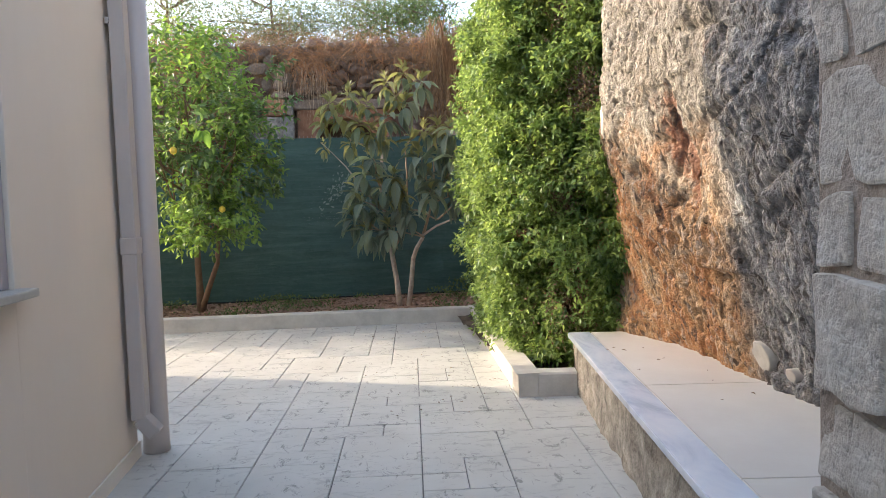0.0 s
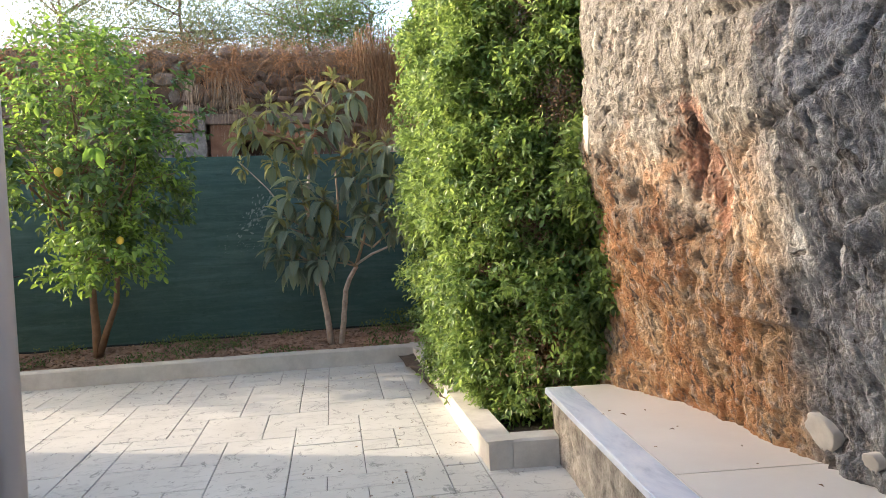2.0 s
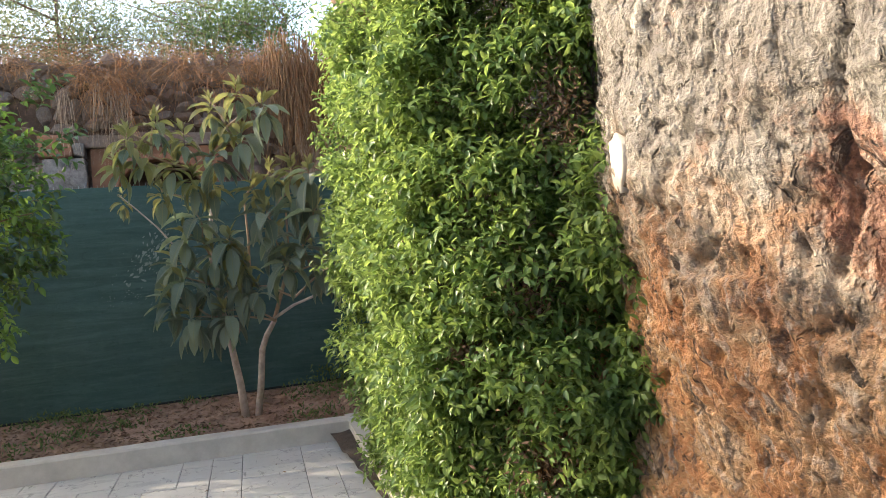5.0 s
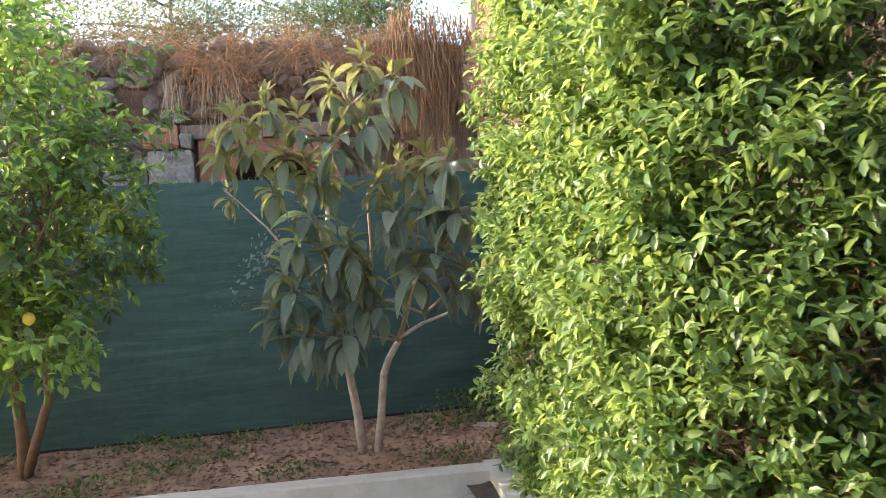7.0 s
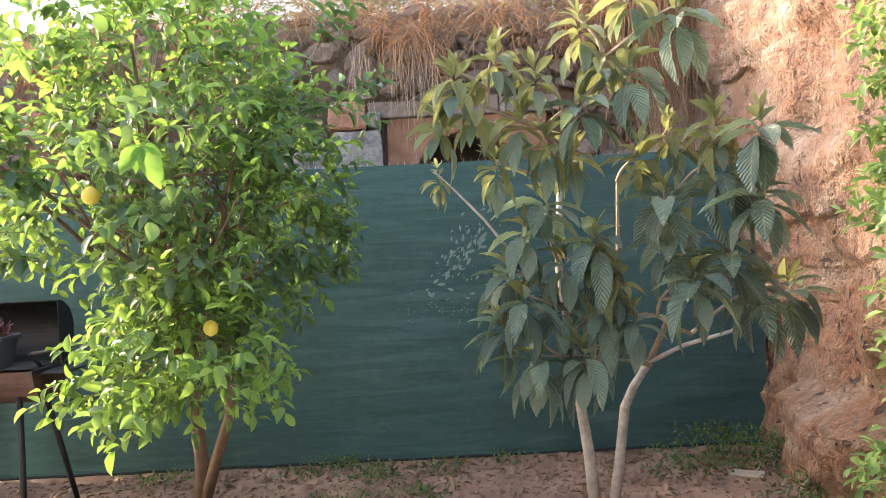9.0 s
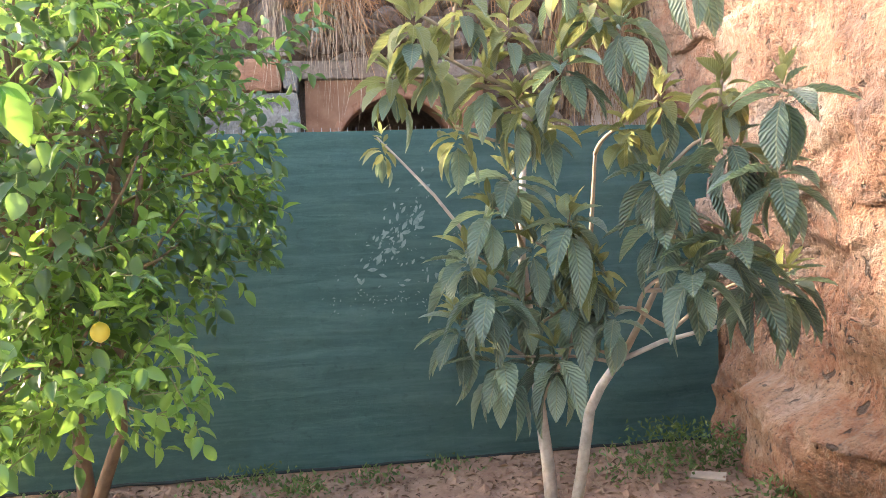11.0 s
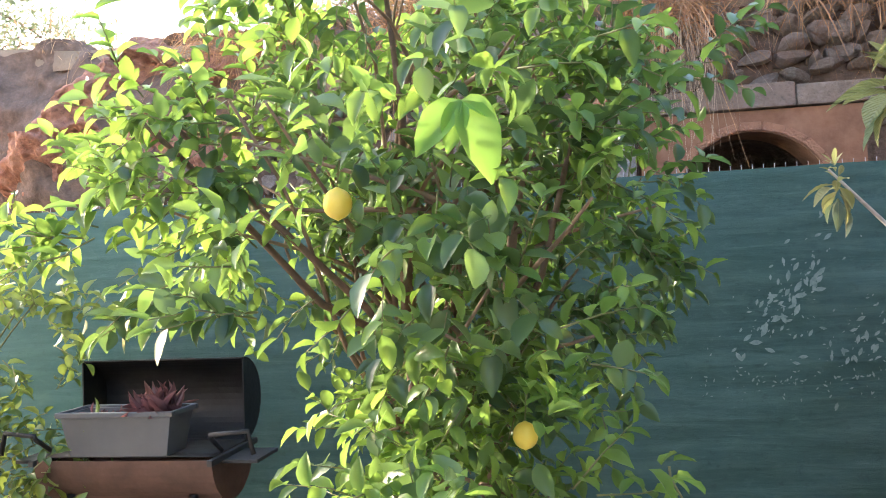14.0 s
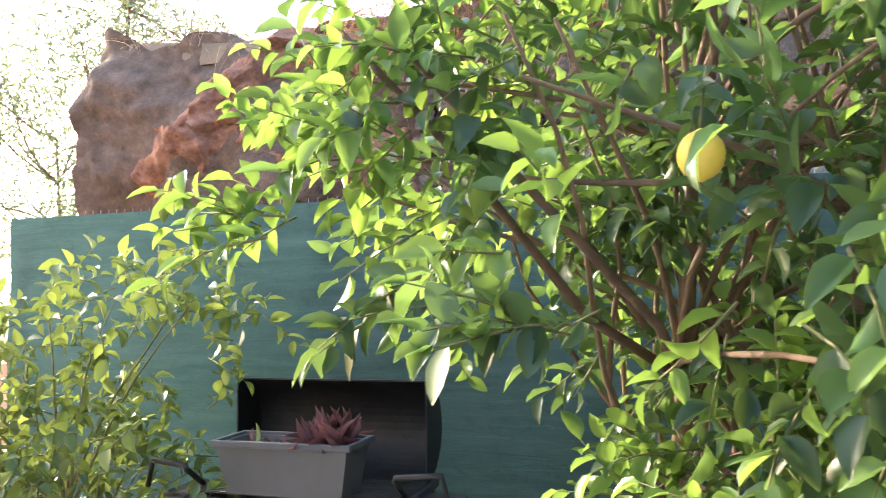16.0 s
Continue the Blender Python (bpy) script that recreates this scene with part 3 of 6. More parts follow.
def downpipe():
    th = empty("downpipe", (-1.005, 3.29, 0.0), "square mauve-grey metal downpipe on the house wall", "drain pipe")
    bm = bmesh.new()
    box(bm, (-0.035, -0.045, 0.22), (0.035, 0.045, 3.75), 0.008)
    part("pipe", bm, PIPE, th)
    bm = bmesh.new()
    box(bm, (-0.04, -0.05, 1.02), (0.04, 0.05, 1.10), 0.006)
    part("joint_sleeve", bm, PIPE, th)
    bm = bmesh.new()
    box(bm, (-0.035, -0.045, -0.11), (0.035, 0.045, 0.0), 0.008, Matrix.Translation((0.0, 0, 0.225)) @ pose(0, 0, 0, 0, -40, 0))
    part("elbow", bm, PIPE, th)
    bm = bmesh.new()
    box(bm, (-0.048, -0.055, 2.1), (-0.03, 0.055, 2.13), 0.003)
    part("bracket", bm, PIPE, th)
    return th


downpipe()
rp = empty("round_pipe", (-0.985, 3.475, 0.0), "thick round mauve-grey downpipe at the house corner", "drain pipe")
v, f = tube_arrays([(0, 0, 0.0), (0, 0, 0.06), (0, 0, 3.75)], [0.067, 0.065, 0.065], 20)
mesh_ob("pipe", v, f, PIPE, rp, True)
v, f = tube_arrays([(0, 0, 2.3), (0, 0, 2.36)], [0.07, 0.07], 20)
mesh_ob("collar", v, f, PIPE, rp, True)

# ---------------------------------------------------------------- bench and stone wall end

BA, BB = Vector((1.405, 4.12)), Vector((0.93, 0.98))
bdir = (BA - BB).normalized()
bench = empty("bench", (1.2, 2.5, 0.0), "built-in masonry bench with marble edge and beige slab", "bench")


def bench_pt(s, off):
    p = BB + bdir * s + Vector((bdir.y, -bdir.x)) * off
    return p.x - 1.2, p.y - 2.5


BL = (BA - BB).length


def bench_grid(name, f, nu, nv, mat, label=""):
    ob = grid_ob(name, f, nu, nv, mat, parent=bench)
    if label:
        tagged(ob, label)
    return ob


def bench_front(u, v):
    s, z = u * (BL + 0.0), -0.02 + v * 0.355
    bulge = 0.018 * fbm(s * 5, z * 5, 2, 4)
    x, y = bench_pt(s, 0.025 - bulge)
    return x, y, z


bench_grid("stone_front", bench_front, 200, 26, BENCH_STONE, "stained grey-brown stone face")


def bench_end(u, v):
    o, z = 0.02 + u * 1.0, -0.02 + v * 0.355
    x, y = bench_pt(BL - 0.012 + 0.01 * fbm(o * 6, z * 6, 4, 3), o)
    return x, y, z


bench_grid("stone_end", bench_end, 60, 20, BENCH_STONE)


def slab_mesh(name, o0, o1, z0, z1, mat, label, s0=0.0, s1=None):
    s1 = BL + 0.02 if s1 is None else s1
    bm = bmesh.new()
    vs = [bm.verts.new((*bench_pt(s, o), z)) for z in (z0, z1) for s, o in ((s0, o0), (s0, o1), (s1, o1), (s1, o0))]
    for q in ((0, 1, 2, 3), (4, 5, 6, 7), (0, 1, 5, 4), (1, 2, 6, 5), (2, 3, 7, 6), (3, 0, 4, 7)):
        bm.faces.new([vs[i] for i in q])
    bmesh.ops.bevel(bm, geom=bm.edges[:], offset=0.004, segments=2, affect="EDGES")
    return part(name, bm, mat, bench, label)


slab_mesh("marble_edge", -0.012, 0.128, 0.336, 0.37, MARBLE, "blue-white polished marble nosing")
for i, (a, b) in enumerate(((0.0, 0.62), (0.621, 1.78), (1.781, BL + 0.018))):
    slab_mesh("seat_slab", 0.131, 1.15, 0.332, 0.368, SLAB, "", a, b)

wall_dir = math.degrees(math.atan2(bdir.y, bdir.x)) - 90
stone_end = box_ob("wall_stone_end", (0.02, -4.4, -0.05), (1.5, 0.0, 2.55), MORTAR, bevel=0, m=pose(0.985, 0.98, 0, 0, 0, wall_dir))
tagged(stone_end, "rough wall of hewn grey stone blocks in earthen mortar", "stone wall", kind="structure")


def block_mesh(seed, lx, ly, lz):
    """A hewn block with worn uneven edges."""
    bm = bmesh.new()
    box(bm, (-lx / 2, -ly / 2, -lz / 2), (lx / 2, ly / 2, lz / 2), 0.009)
    bmesh.ops.subdivide_edges(bm, edges=bm.edges[:], cuts=2, use_grid_fill=True)
    for w in bm.verts:
        p = w.co
        w.co += Vector((noise.noise((p.x * 9 + seed, p.y * 9, p.z * 9)), noise.noise((p.x * 9, p.y * 9 + seed, p.z * 9)), noise.noise((p.x * 9, p.y * 9, p.z * 9 + seed)))) * 0.017
    me = bpy.data.meshes.new("block")
    bm.to_mesh(me)
    bm.free()
    me.materials.append(BLOCK)
    return me


rb = random.Random(11)
zc, course = -0.02, 0
wm = pose(0.985, 0.98, 0, 0, 0, wall_dir)
while zc < 2.5:
    hgt = (0.24, 0.17, 0.21, 0.19, 0.26, 0.16)[course % 6]
    yc = 0.0
    while yc > -2.6:
        ln = rb.uniform(0.12, 0.18) if (yc == 0.0 and course % 2) else rb.uniform(0.18, 0.36)
        ob = new("block", block_mesh(course * 7 + yc * 3, 0.2, ln - 0.02, hgt - 0.022))
        ob.matrix_basis = wm @ pose(0.105 + rb.uniform(-0.012, 0.012), yc - ln / 2, zc + hgt / 2, 0, 0, rb.uniform(-1.5, 1.5))
        ob.parent = stone_end
        yc -= ln
    # faces on the far end
    xc = 0.2
    while xc < 0.9:
        ln = rb.uniform(0.25, 0.4)
        ob = new("block", block_mesh(course * 5 + xc * 9, ln - 0.02, 0.16, hgt - 0.022))
        ob.matrix_basis = wm @ pose(0.21 + xc - 0.2 + ln / 2, -0.065 + rb.uniform(-0.01, 0.01), zc + hgt / 2)
        ob.parent = stone_end
        xc += ln
    zc += hgt
    course += 1

# ---------------------------------------------------------------- cliff


def cliff_x(y, z):
    x = 1.50 + 0.42 * smooth(3.5, 5.0, y) + 0.05 * smooth(6, 9, y)
    x += (0.40 - 0.36 * smooth(3.9, 4.9, y)) * (1 - min(1.0, max(0.0, (z - 0.2) / 1.4)))
    x += 0.10 * smooth(2.0, 4.5, z)
    # low ledge behind the bench end
    x -= 0.25 * math.exp(-(((y - 4.12) / 0.36) ** 2 + ((z - 0.35) / 0.5) ** 2))
    # stepped block at the foot of the far end
    x -= 0.2 * smooth(0.64, 0.5, z + 0.1 * noise.noise((y * 3, z * 3, 5))) * smooth(8.65, 8.4, y) * smooth(7.2, 7.6, y)
    # hollow with red rock
    x += 0.15 * math.exp(-(((y - 2.93) / 0.14) ** 2 + ((z - 1.42) / 0.26) ** 2))
    return x


def cliff_at(y, z):
    x = cliff_x(y, z) + 0.05 * fbm(y * 1.5, z * 1.5, 0.3, 3)
    w = 0.25 * noise.noise((y * 3, z * 3, 2))
    x += 0.014 * noise.cell((y * 3.1 + w, z * 2.3, 1.0))
    # rough broken grain
    calm = 1 - 0.6 * smooth(4.8, 5.6, y)
    a, f = 0.016 * calm, 7.0
    for k in range(4):
        x += a * noise.noise((y * f + w, z * f * 0.9, 3.0 + 7 * k))
        a, f = a * 0.82, f * 2.1
    # beds and broken blocks of the far end
    if y > 5.6:
        k = smooth(5.6, 6.6, y)
        x += k * 0.10 * fbm(y * 2.3, z * 1.7, 8.0, 3)
        x -= k * 0.05 * smooth(-0.25, 0.25, math.sin(z * 4.6 + 1.6 * noise.noise((y * 1.2, z * 0.8, 3))))
        x += k * 0.04 * noise.cell((y * 2.2 + w, z * 1.9 + w, 6.0))
    # pocks and pits
    x += 0.13 * calm * max(0.0, noise.noise((y * 10, z * 9, 31.0)) - 0.40)
    x += 0.10 * calm * max(0.0, noise.noise((y * 22, z * 17, 41.0)) - 0.34)
    # shallow fracture lines that slant down
    s = (y * 0.8 + z * 0.55) * 2.2 + 0.8 * noise.noise((y * 1.3, z * 1.3, 12))
    x += 0.02 * smooth(0.06, 0.0, abs(s - round(s)))
    return x


def cliff_fn(u, v):
    # finer towards the bench, coarser behind it and high up
    y = -0.6 + 1.8 * u / 0.12 if u < 0.12 else (1.2 + 3.8 * (u - 0.12) / 0.7 if u < 0.82 else 5.0 + 5.0 * (u - 0.82) / 0.18)
    z = -0.06 + 2.8 * v / 0.75 if v < 0.75 else 2.74 + 1.7 * (v - 0.75) / 0.25
    return cliff_at(y, z), y, z


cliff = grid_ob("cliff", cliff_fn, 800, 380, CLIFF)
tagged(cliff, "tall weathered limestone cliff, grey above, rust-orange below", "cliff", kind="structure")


def patch(name, y, z, ry, rz, seed):
    N = 26
    bm = bmesh.new()
    ring = []
    for k in range(N):
        w = 2 * math.pi * k / N
        r = 1 + 0.3 * noise.noise((math.cos(w) * 1.6 + seed, math.sin(w) * 1.6, seed))
        yy, zz = y + ry * r * math.cos(w), z + rz * r * math.sin(w)
        ring.append((yy, zz))
    pts = [(y + (a - y) * sc, z + (b - z) * sc) for a, b in ring for sc in (0.3, 0.7, 1.0)]
    off = sorted(cliff_at(a, b) - cliff_x(a, b) for a, b in pts)[len(pts) // 8] - 0.004

    def face(a, b):
        return cliff_x(a, b) + off + 0.003 * noise.noise((a * 30, b * 30, seed))

    c = bm.verts.new((face(y, z), y, z))
    rings = []
    for sc, lift in ((0.3, 0.0), (0.5, 0.0), (0.7, 0.0), (0.88, 0.0), (0.97, -0.002), (1.0, -0.06)):
        rings.append([bm.verts.new((face(y + (a - y) * sc, z + (b - z) * sc) - lift, y + (a - y) * sc, z + (b - z) * sc)) for a, b in ring])
    for k in range(N):
        k2 = (k + 1) % N
        bm.faces.new((c, rings[0][k], rings[0][k2]))
        for i in range(5):
            bm.faces.new((rings[i][k], rings[i + 1][k], rings[i + 1][k2], rings[i][k2]))
    ob = part(name, bm, WHITE_PLASTER, None, smooth=True)
    return tagged(ob, "white plaster patch on the rock face", "plaster patch", "patches on the cliff", "structure")


patch("plaster_patch", 3.76, 1.66, 0.065, 0.095, 3)
patch("plaster_patch", 2.60, 0.49, 0.07, 0.065, 5)
patch("plaster_patch", 2.38, 0.455, 0.035, 0.035, 9)

# ---------------------------------------------------------------- terrace behind the fence

WX0, WX1 = -5.5, 2.5


def hill_fn(u, v):
    x, y = -9 + 60 * u * u + 4 * u, 10.15 + 40 * v * v
    h = 3.42 * smooth(-5.9, -5.3, x + 0.3 * noise.noise((y, 0, 0))) + 0.9 * smooth(1.8, 3.4, x)
    h += 0.12 * fbm(x * 0.7, y * 0.7, 0, 3) + 0.5 * v
    if v == 0:
        h = min(h, 3.3)
    return x, y, h - 0.06


hill = grid_ob("hillside", hill_fn, 150, 60, HILL)
tagged(hill, "dry earth terrace above the rubble wall", "hillside", kind="structure")
plateau = grid_ob("cliff_top", lambda u, v: (1.62 + 30 * u, -0.6 + 10.9 * v, 4.36 + 0.15 * fbm(u * 8, v * 6, 2, 3)), 30, 30, HILL)
tagged(plateau, "dry earth on top of the cliff", "hillside", kind="structure")

AX, AR, AZ = 0.07, 0.50, 2.02   # arch centre, half width and springing height


def wall_back_fn(u, v):
    x, z = WX0 + (WX1 - WX0) * u, -0.06 + 3.5 * v
    z += 0.16 * v * v * fbm(x * 1.6, 3, 6, 3)
    y = 10.06 + 0.08 * fbm(x * 1.4, z * 1.4, 9, 3)
    y += 0.22 * smooth(2.9, 3.5, z)
    cave = smooth(-3.0, -3.5, x)
    y += cave * (0.25 * fbm(x * 1.1, z * 1.1, 1, 4) - 0.1) + 0.3 * cave * smooth(2.3, 1.6, z)
    # recess under the arch
    inside = smooth(AR + 0.03, AR - 0.03, abs(x - AX)) * smooth(0.03, -0.03, (z - AZ) - 0.42 * math.sqrt(max(0.0, 1 - ((x - AX) / AR) ** 2)))
    y += 0.55 * inside
    return x, y, z


wall_back = grid_ob("wall_rubble", wall_back_fn, 330, 150, RUBBLE_EARTH)
tagged(wall_back, "old rubble retaining wall of brown stones and earth", "rubble wall", kind="structure")


def cave_fn(u, v):
    z = -0.06 + 3.5 * v
    x = -5.35 + 2.5 * u + (1 - u) * (0.62 * smooth(2.6, 3.3, z) - 0.1 * smooth(2.2, 2.7, z)) + 0.10 * noise.noise((v * 5, u * 3, 0))
    y = 9.93 + 0.22 * fbm(u * 4.5, v * 5.0, 5, 5) + 0.35 * smooth(0.3, 0.0, u) + 0.3 * smooth(0.75, 1.0, u) + 0.4 * smooth(0.88, 1, v)
    y += 0.09 * math.sin(z * 9 + 3.0 * noise.noise((x * 1.6, z * 1.5, 0))) * smooth(1.5, 2.5, z) + 0.10 * noise.cell((x * 3.2 + 0.4 * noise.noise((x * 3, z * 3, 1)), z * 4 + 0.4 * noise.noise((x * 3, z * 3, 6)), 2)) + 0.04 * fbm(x * 9, z * 9, 4, 3)
    return x, y, z * (0.93 + 0.07 * smooth(0.05, 0.5, u) + 0.02 * noise.noise((u * 12, 0, 0)))


cave = grid_ob("cave_rock", cave_fn, 220, 240, CAVE_ROCK)
tagged(cave, "reddish overhanging cave rock beside the rubble wall", "rock", kind="structure")

# arch ring of hewn stones and flat brick lintel
ARCH_IN = 0.43
V, F = [], []
for y in (9.95, 10.22):
    for k in range(25):
        w = math.pi * k / 24
        c = math.cos(w)
        V += [(AX + ARCH_IN * c, y, AZ + 0.40 * math.sin(w)), (AX + 0.64 * c, y, 2.545 if 0 < k < 24 else AZ)]
for k in range(24):
    a = 2 * k
    F += [(a, a + 1, a + 3, a + 2), (50 + a, 52 + a, 53 + a, 51 + a), (a, a + 2, a + 52, a + 50), (a + 1, a + 51, a + 53, a + 3)]
tagged(mesh_ob("arch_face", V, F, ARCH_CLAY, wall_back), "red-ochre plastered arch face")
for k in range(11):
    w = math.pi * (k + 0.5) / 11
    bm = bmesh.new()
    box(bm, (-0.062, -0.03, -0.026), (0.062, 0.03, 0.026), 0.008)
    st = part("arch_stone", bm, RED_EARTH, wall_back)
    st.matrix_basis = pose(AX + (ARCH_IN + 0.03) * math.cos(w), 9.965, AZ + 0.43 * math.sin(w), 0, -math.degrees(w), 0) @ pose(0, 0, 0, 0, 90, 0)
for x0, x1, h in ((-0.78, -0.30, 0.13), (-0.295, 0.26, 0.15), (0.265, 0.74, 0.13)):
    bm = bmesh.new()
    box(bm, (AX + x0, 9.92, 2.552), (AX + x1, 10.2, 2.55 + h), 0.015)
    part("lintel_stone", bm, RUBBLE, wall_back)


for x0, x1, z0, z1, mat in ((-0.99, -0.61, 1.95, 2.45, LICHEN_BLOCK), (-1.02, -0.72, 2.46, 2.68, RED_EARTH), (-0.715, -0.60, 2.46, 2.60, LICHEN_BLOCK), (-1.4, -1.0, 1.95, 2.3, LICHEN_BLOCK)):
    bm = bmesh.new()
    box(bm, (x0, 9.84, z0), (x1, 10.2, z1), 0.025)
    bmesh.ops.subdivide_edges(bm, edges=bm.edges[:], cuts=2, use_grid_fill=True)
    for w in bm.verts:
        w.co += Vector((noise.noise(w.co * 7), noise.noise(w.co * 7 + Vector((5, 0, 0))), noise.noise(w.co * 7 + Vector((0, 5, 0))))) * 0.022
    part("hewn_block", bm, mat, wall_back)


def rock_mesh(seed):
    """An angular rubble stone, split by a few flat faces."""
    rr = random.Random(seed)
    bm = bmesh.new()
    bmesh.ops.create_icosphere(bm, subdivisions=2, radius=0.5)
    cuts = [Vector((rr.uniform(-1, 1), rr.uniform(-1, 1), rr.uniform(-1, 1))).normalized() for _ in range(9)]
    reach = [rr.uniform(0.26, 0.42) for _ in cuts]
    for w in bm.verts:
        for n_, h_ in zip(cuts, reach):
            over = w.co.dot(n_) - h_
            if over > 0:
                w.co -= n_ * over
        w.co += w.co.normalized() * 0.03 * noise.noise(w.co * 5 + Vector((seed, 0, 0)))
    me = bpy.data.meshes.new("stone")
    bm.to_mesh(me)
    bm.free()
    me.materials.append(RUBBLE)
    return me


ROCKS = [rock_mesh(3.7 * k) for k in range(14)]


def stones(x0, x1, z0, z1, size, rng):
    z = z0
    while z < z1:
        h = rng.uniform(0.5, 1.5) * size
        x = x0 + rng.uniform(-0.1, 0)
        while x < x1:
            w = rng.choice((0.55, 0.8, 1.0, 1.4, 2.0)) * rng.uniform(0.8, 1.2) * size
            zz = z + rng.uniform(-0.05, 0.05)
            inside = abs(x + w / 2 - AX) < AR + 0.26 and zz < 2.66
            if not inside and rng.random() < 0.9:
                ob = new("stone", rng.choice(ROCKS))
                y = wall_back_fn((x + w / 2 - WX0) / (WX1 - WX0), (zz + 0.06) / 3.5)[1]
                ob.matrix_basis = pose(x + w / 2, y - 0.01, zz + h / 2, rng.uniform(-30, 30), rng.uniform(-28, 28), rng.uniform(-40, 40)) @ Matrix.Diagonal((w * 1.25, 0.26, h * rng.uniform(0.95, 1.45), 1))
                ob.parent = wall_back
            x += w
        z += h * 0.95


rs_ = random.Random(21)
stones(-3.0, -0.55, 1.95, 3.4, 0.145, rs_)
stones(-0.55, 1.65, 1.95, 3.4, 0.115, rs_)
pl = grid_ob("wall_plaster_patch", lambda u, v: (1.5 + 0.75 * u + 0.06 * noise.noise((v * 5, 1, 0)), 9.93 + 0.02 * fbm(u * 4, v * 6, 0, 3), 1.7 + 1.25 * v + 0.05 * noise.noise((u * 4, 2, 0))), 20, 30, plain("pinkish old plaster", (0.40, 0.31, 0.26), (0.56, 0.46, 0.40), 3, 0.9))
tagged(pl, "pinkish old plaster at the end of the rubble wall", "plaster", kind="structure")
post = box_ob("stone_post", (2.02, 9.85, 3.3), (2.2, 10.05, 4.05), WHITE_PLASTER, None, 0.02)
tagged(post, "short pale stone post above the rubble wall", "post")

# ---------------------------------------------------------------- fence

fence = empty("fence", (-1.5, 9.0, 0.0), "tall dark green shade-net fence on wire mesh", "fence")


def net_fn(u, v):
    x, z = -3.51 + 6.98 * u, 0.10 + 1.98 * v
    y = 0.012 * math.sin(x * 3.1) * (1 - v) + 0.012 * fbm(x * 1.2, z * 2.0, 2, 3) + 0.007 * fbm(x * 1.6, z * 9.0, 5, 3)
    z += 0.006 * noise.noise((x * 2, 0, 3)) * v
    return x, y, z


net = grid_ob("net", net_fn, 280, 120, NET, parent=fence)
hem = [((-3.5 + 6.97 * k / 60, -0.012 + 0.01 * noise.noise((k * 0.4, 0, 0)), 0.10 + 0.01 * noise.noise((k * 0.6, 2, 0))), 0) for k in range(61)]
v, f = tube_arrays([h[0] for h in hem], [0.011] * 61, 6)
mesh_ob("bottom_hem", v, f, DARK_NET, fence, True)
for k in range(5):
    x = -3.5 + 6.96 * k / 4
    v, f = tube_arrays([(x, 0.045, 0.0), (x, 0.045, 2.06)], [0.02, 0.02], 10)
    mesh_ob("post", v, f, DARK_NET, fence, True)
lines = [([(-3.5, 0.03, zz), (3.46, 0.03, zz)], 0.0018, 0.0018) for zz in (0.3, 1.0, 1.7, 2.07)]
tubes_ob("wire", lines, WIRE, fence, 5)
lines = [([(-3.5 + 0.05 * k, 0.03, 1.9), (-3.5 + 0.05 * k, 0.03, 2.105)], 0.0015, 0.0015) for k in range(140)]
tagged(tubes_ob("wire_ends", lines, WIRE, fence, 4), kind="stuff")

# Pale leaf shapes laid on the net, painting sunlight that shines through it
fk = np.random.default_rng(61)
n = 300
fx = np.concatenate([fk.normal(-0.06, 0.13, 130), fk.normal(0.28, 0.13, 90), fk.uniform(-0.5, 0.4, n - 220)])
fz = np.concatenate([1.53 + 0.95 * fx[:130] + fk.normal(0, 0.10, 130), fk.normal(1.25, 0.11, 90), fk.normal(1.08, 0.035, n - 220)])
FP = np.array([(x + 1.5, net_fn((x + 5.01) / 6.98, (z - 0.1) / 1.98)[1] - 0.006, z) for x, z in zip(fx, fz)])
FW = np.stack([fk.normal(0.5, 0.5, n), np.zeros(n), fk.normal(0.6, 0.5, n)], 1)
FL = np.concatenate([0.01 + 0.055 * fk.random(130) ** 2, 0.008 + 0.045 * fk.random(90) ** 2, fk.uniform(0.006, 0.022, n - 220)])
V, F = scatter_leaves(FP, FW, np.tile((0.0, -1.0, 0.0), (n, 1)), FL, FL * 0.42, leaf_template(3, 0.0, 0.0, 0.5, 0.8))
tagged(array_ob("bleached_mark", V, F, SUN_FLECK, fence), "pale painted flecks of sunlight on the net", kind="stuff")

low_wall = box_ob("wall_garden", (-9.0, 9.3, -0.05), (-5.1, 9.5, 1.28), TERRACOTTA, None, 0.01)
tagged(low_wall, "low terracotta-coloured garden wall", "wall", kind="structure")

# ---------------------------------------------------------------- lemon tree

LEMON_T = leaf_template(6, 0.36, 0.24, 0.45, 0.72, 0.014)
SMALL_T = leaf_template(2, 0.30, 0.15, 0.5, 0.8)
HEDGE_T = leaf_template(3, 0.28, 0.18, 0.55, 0.7)


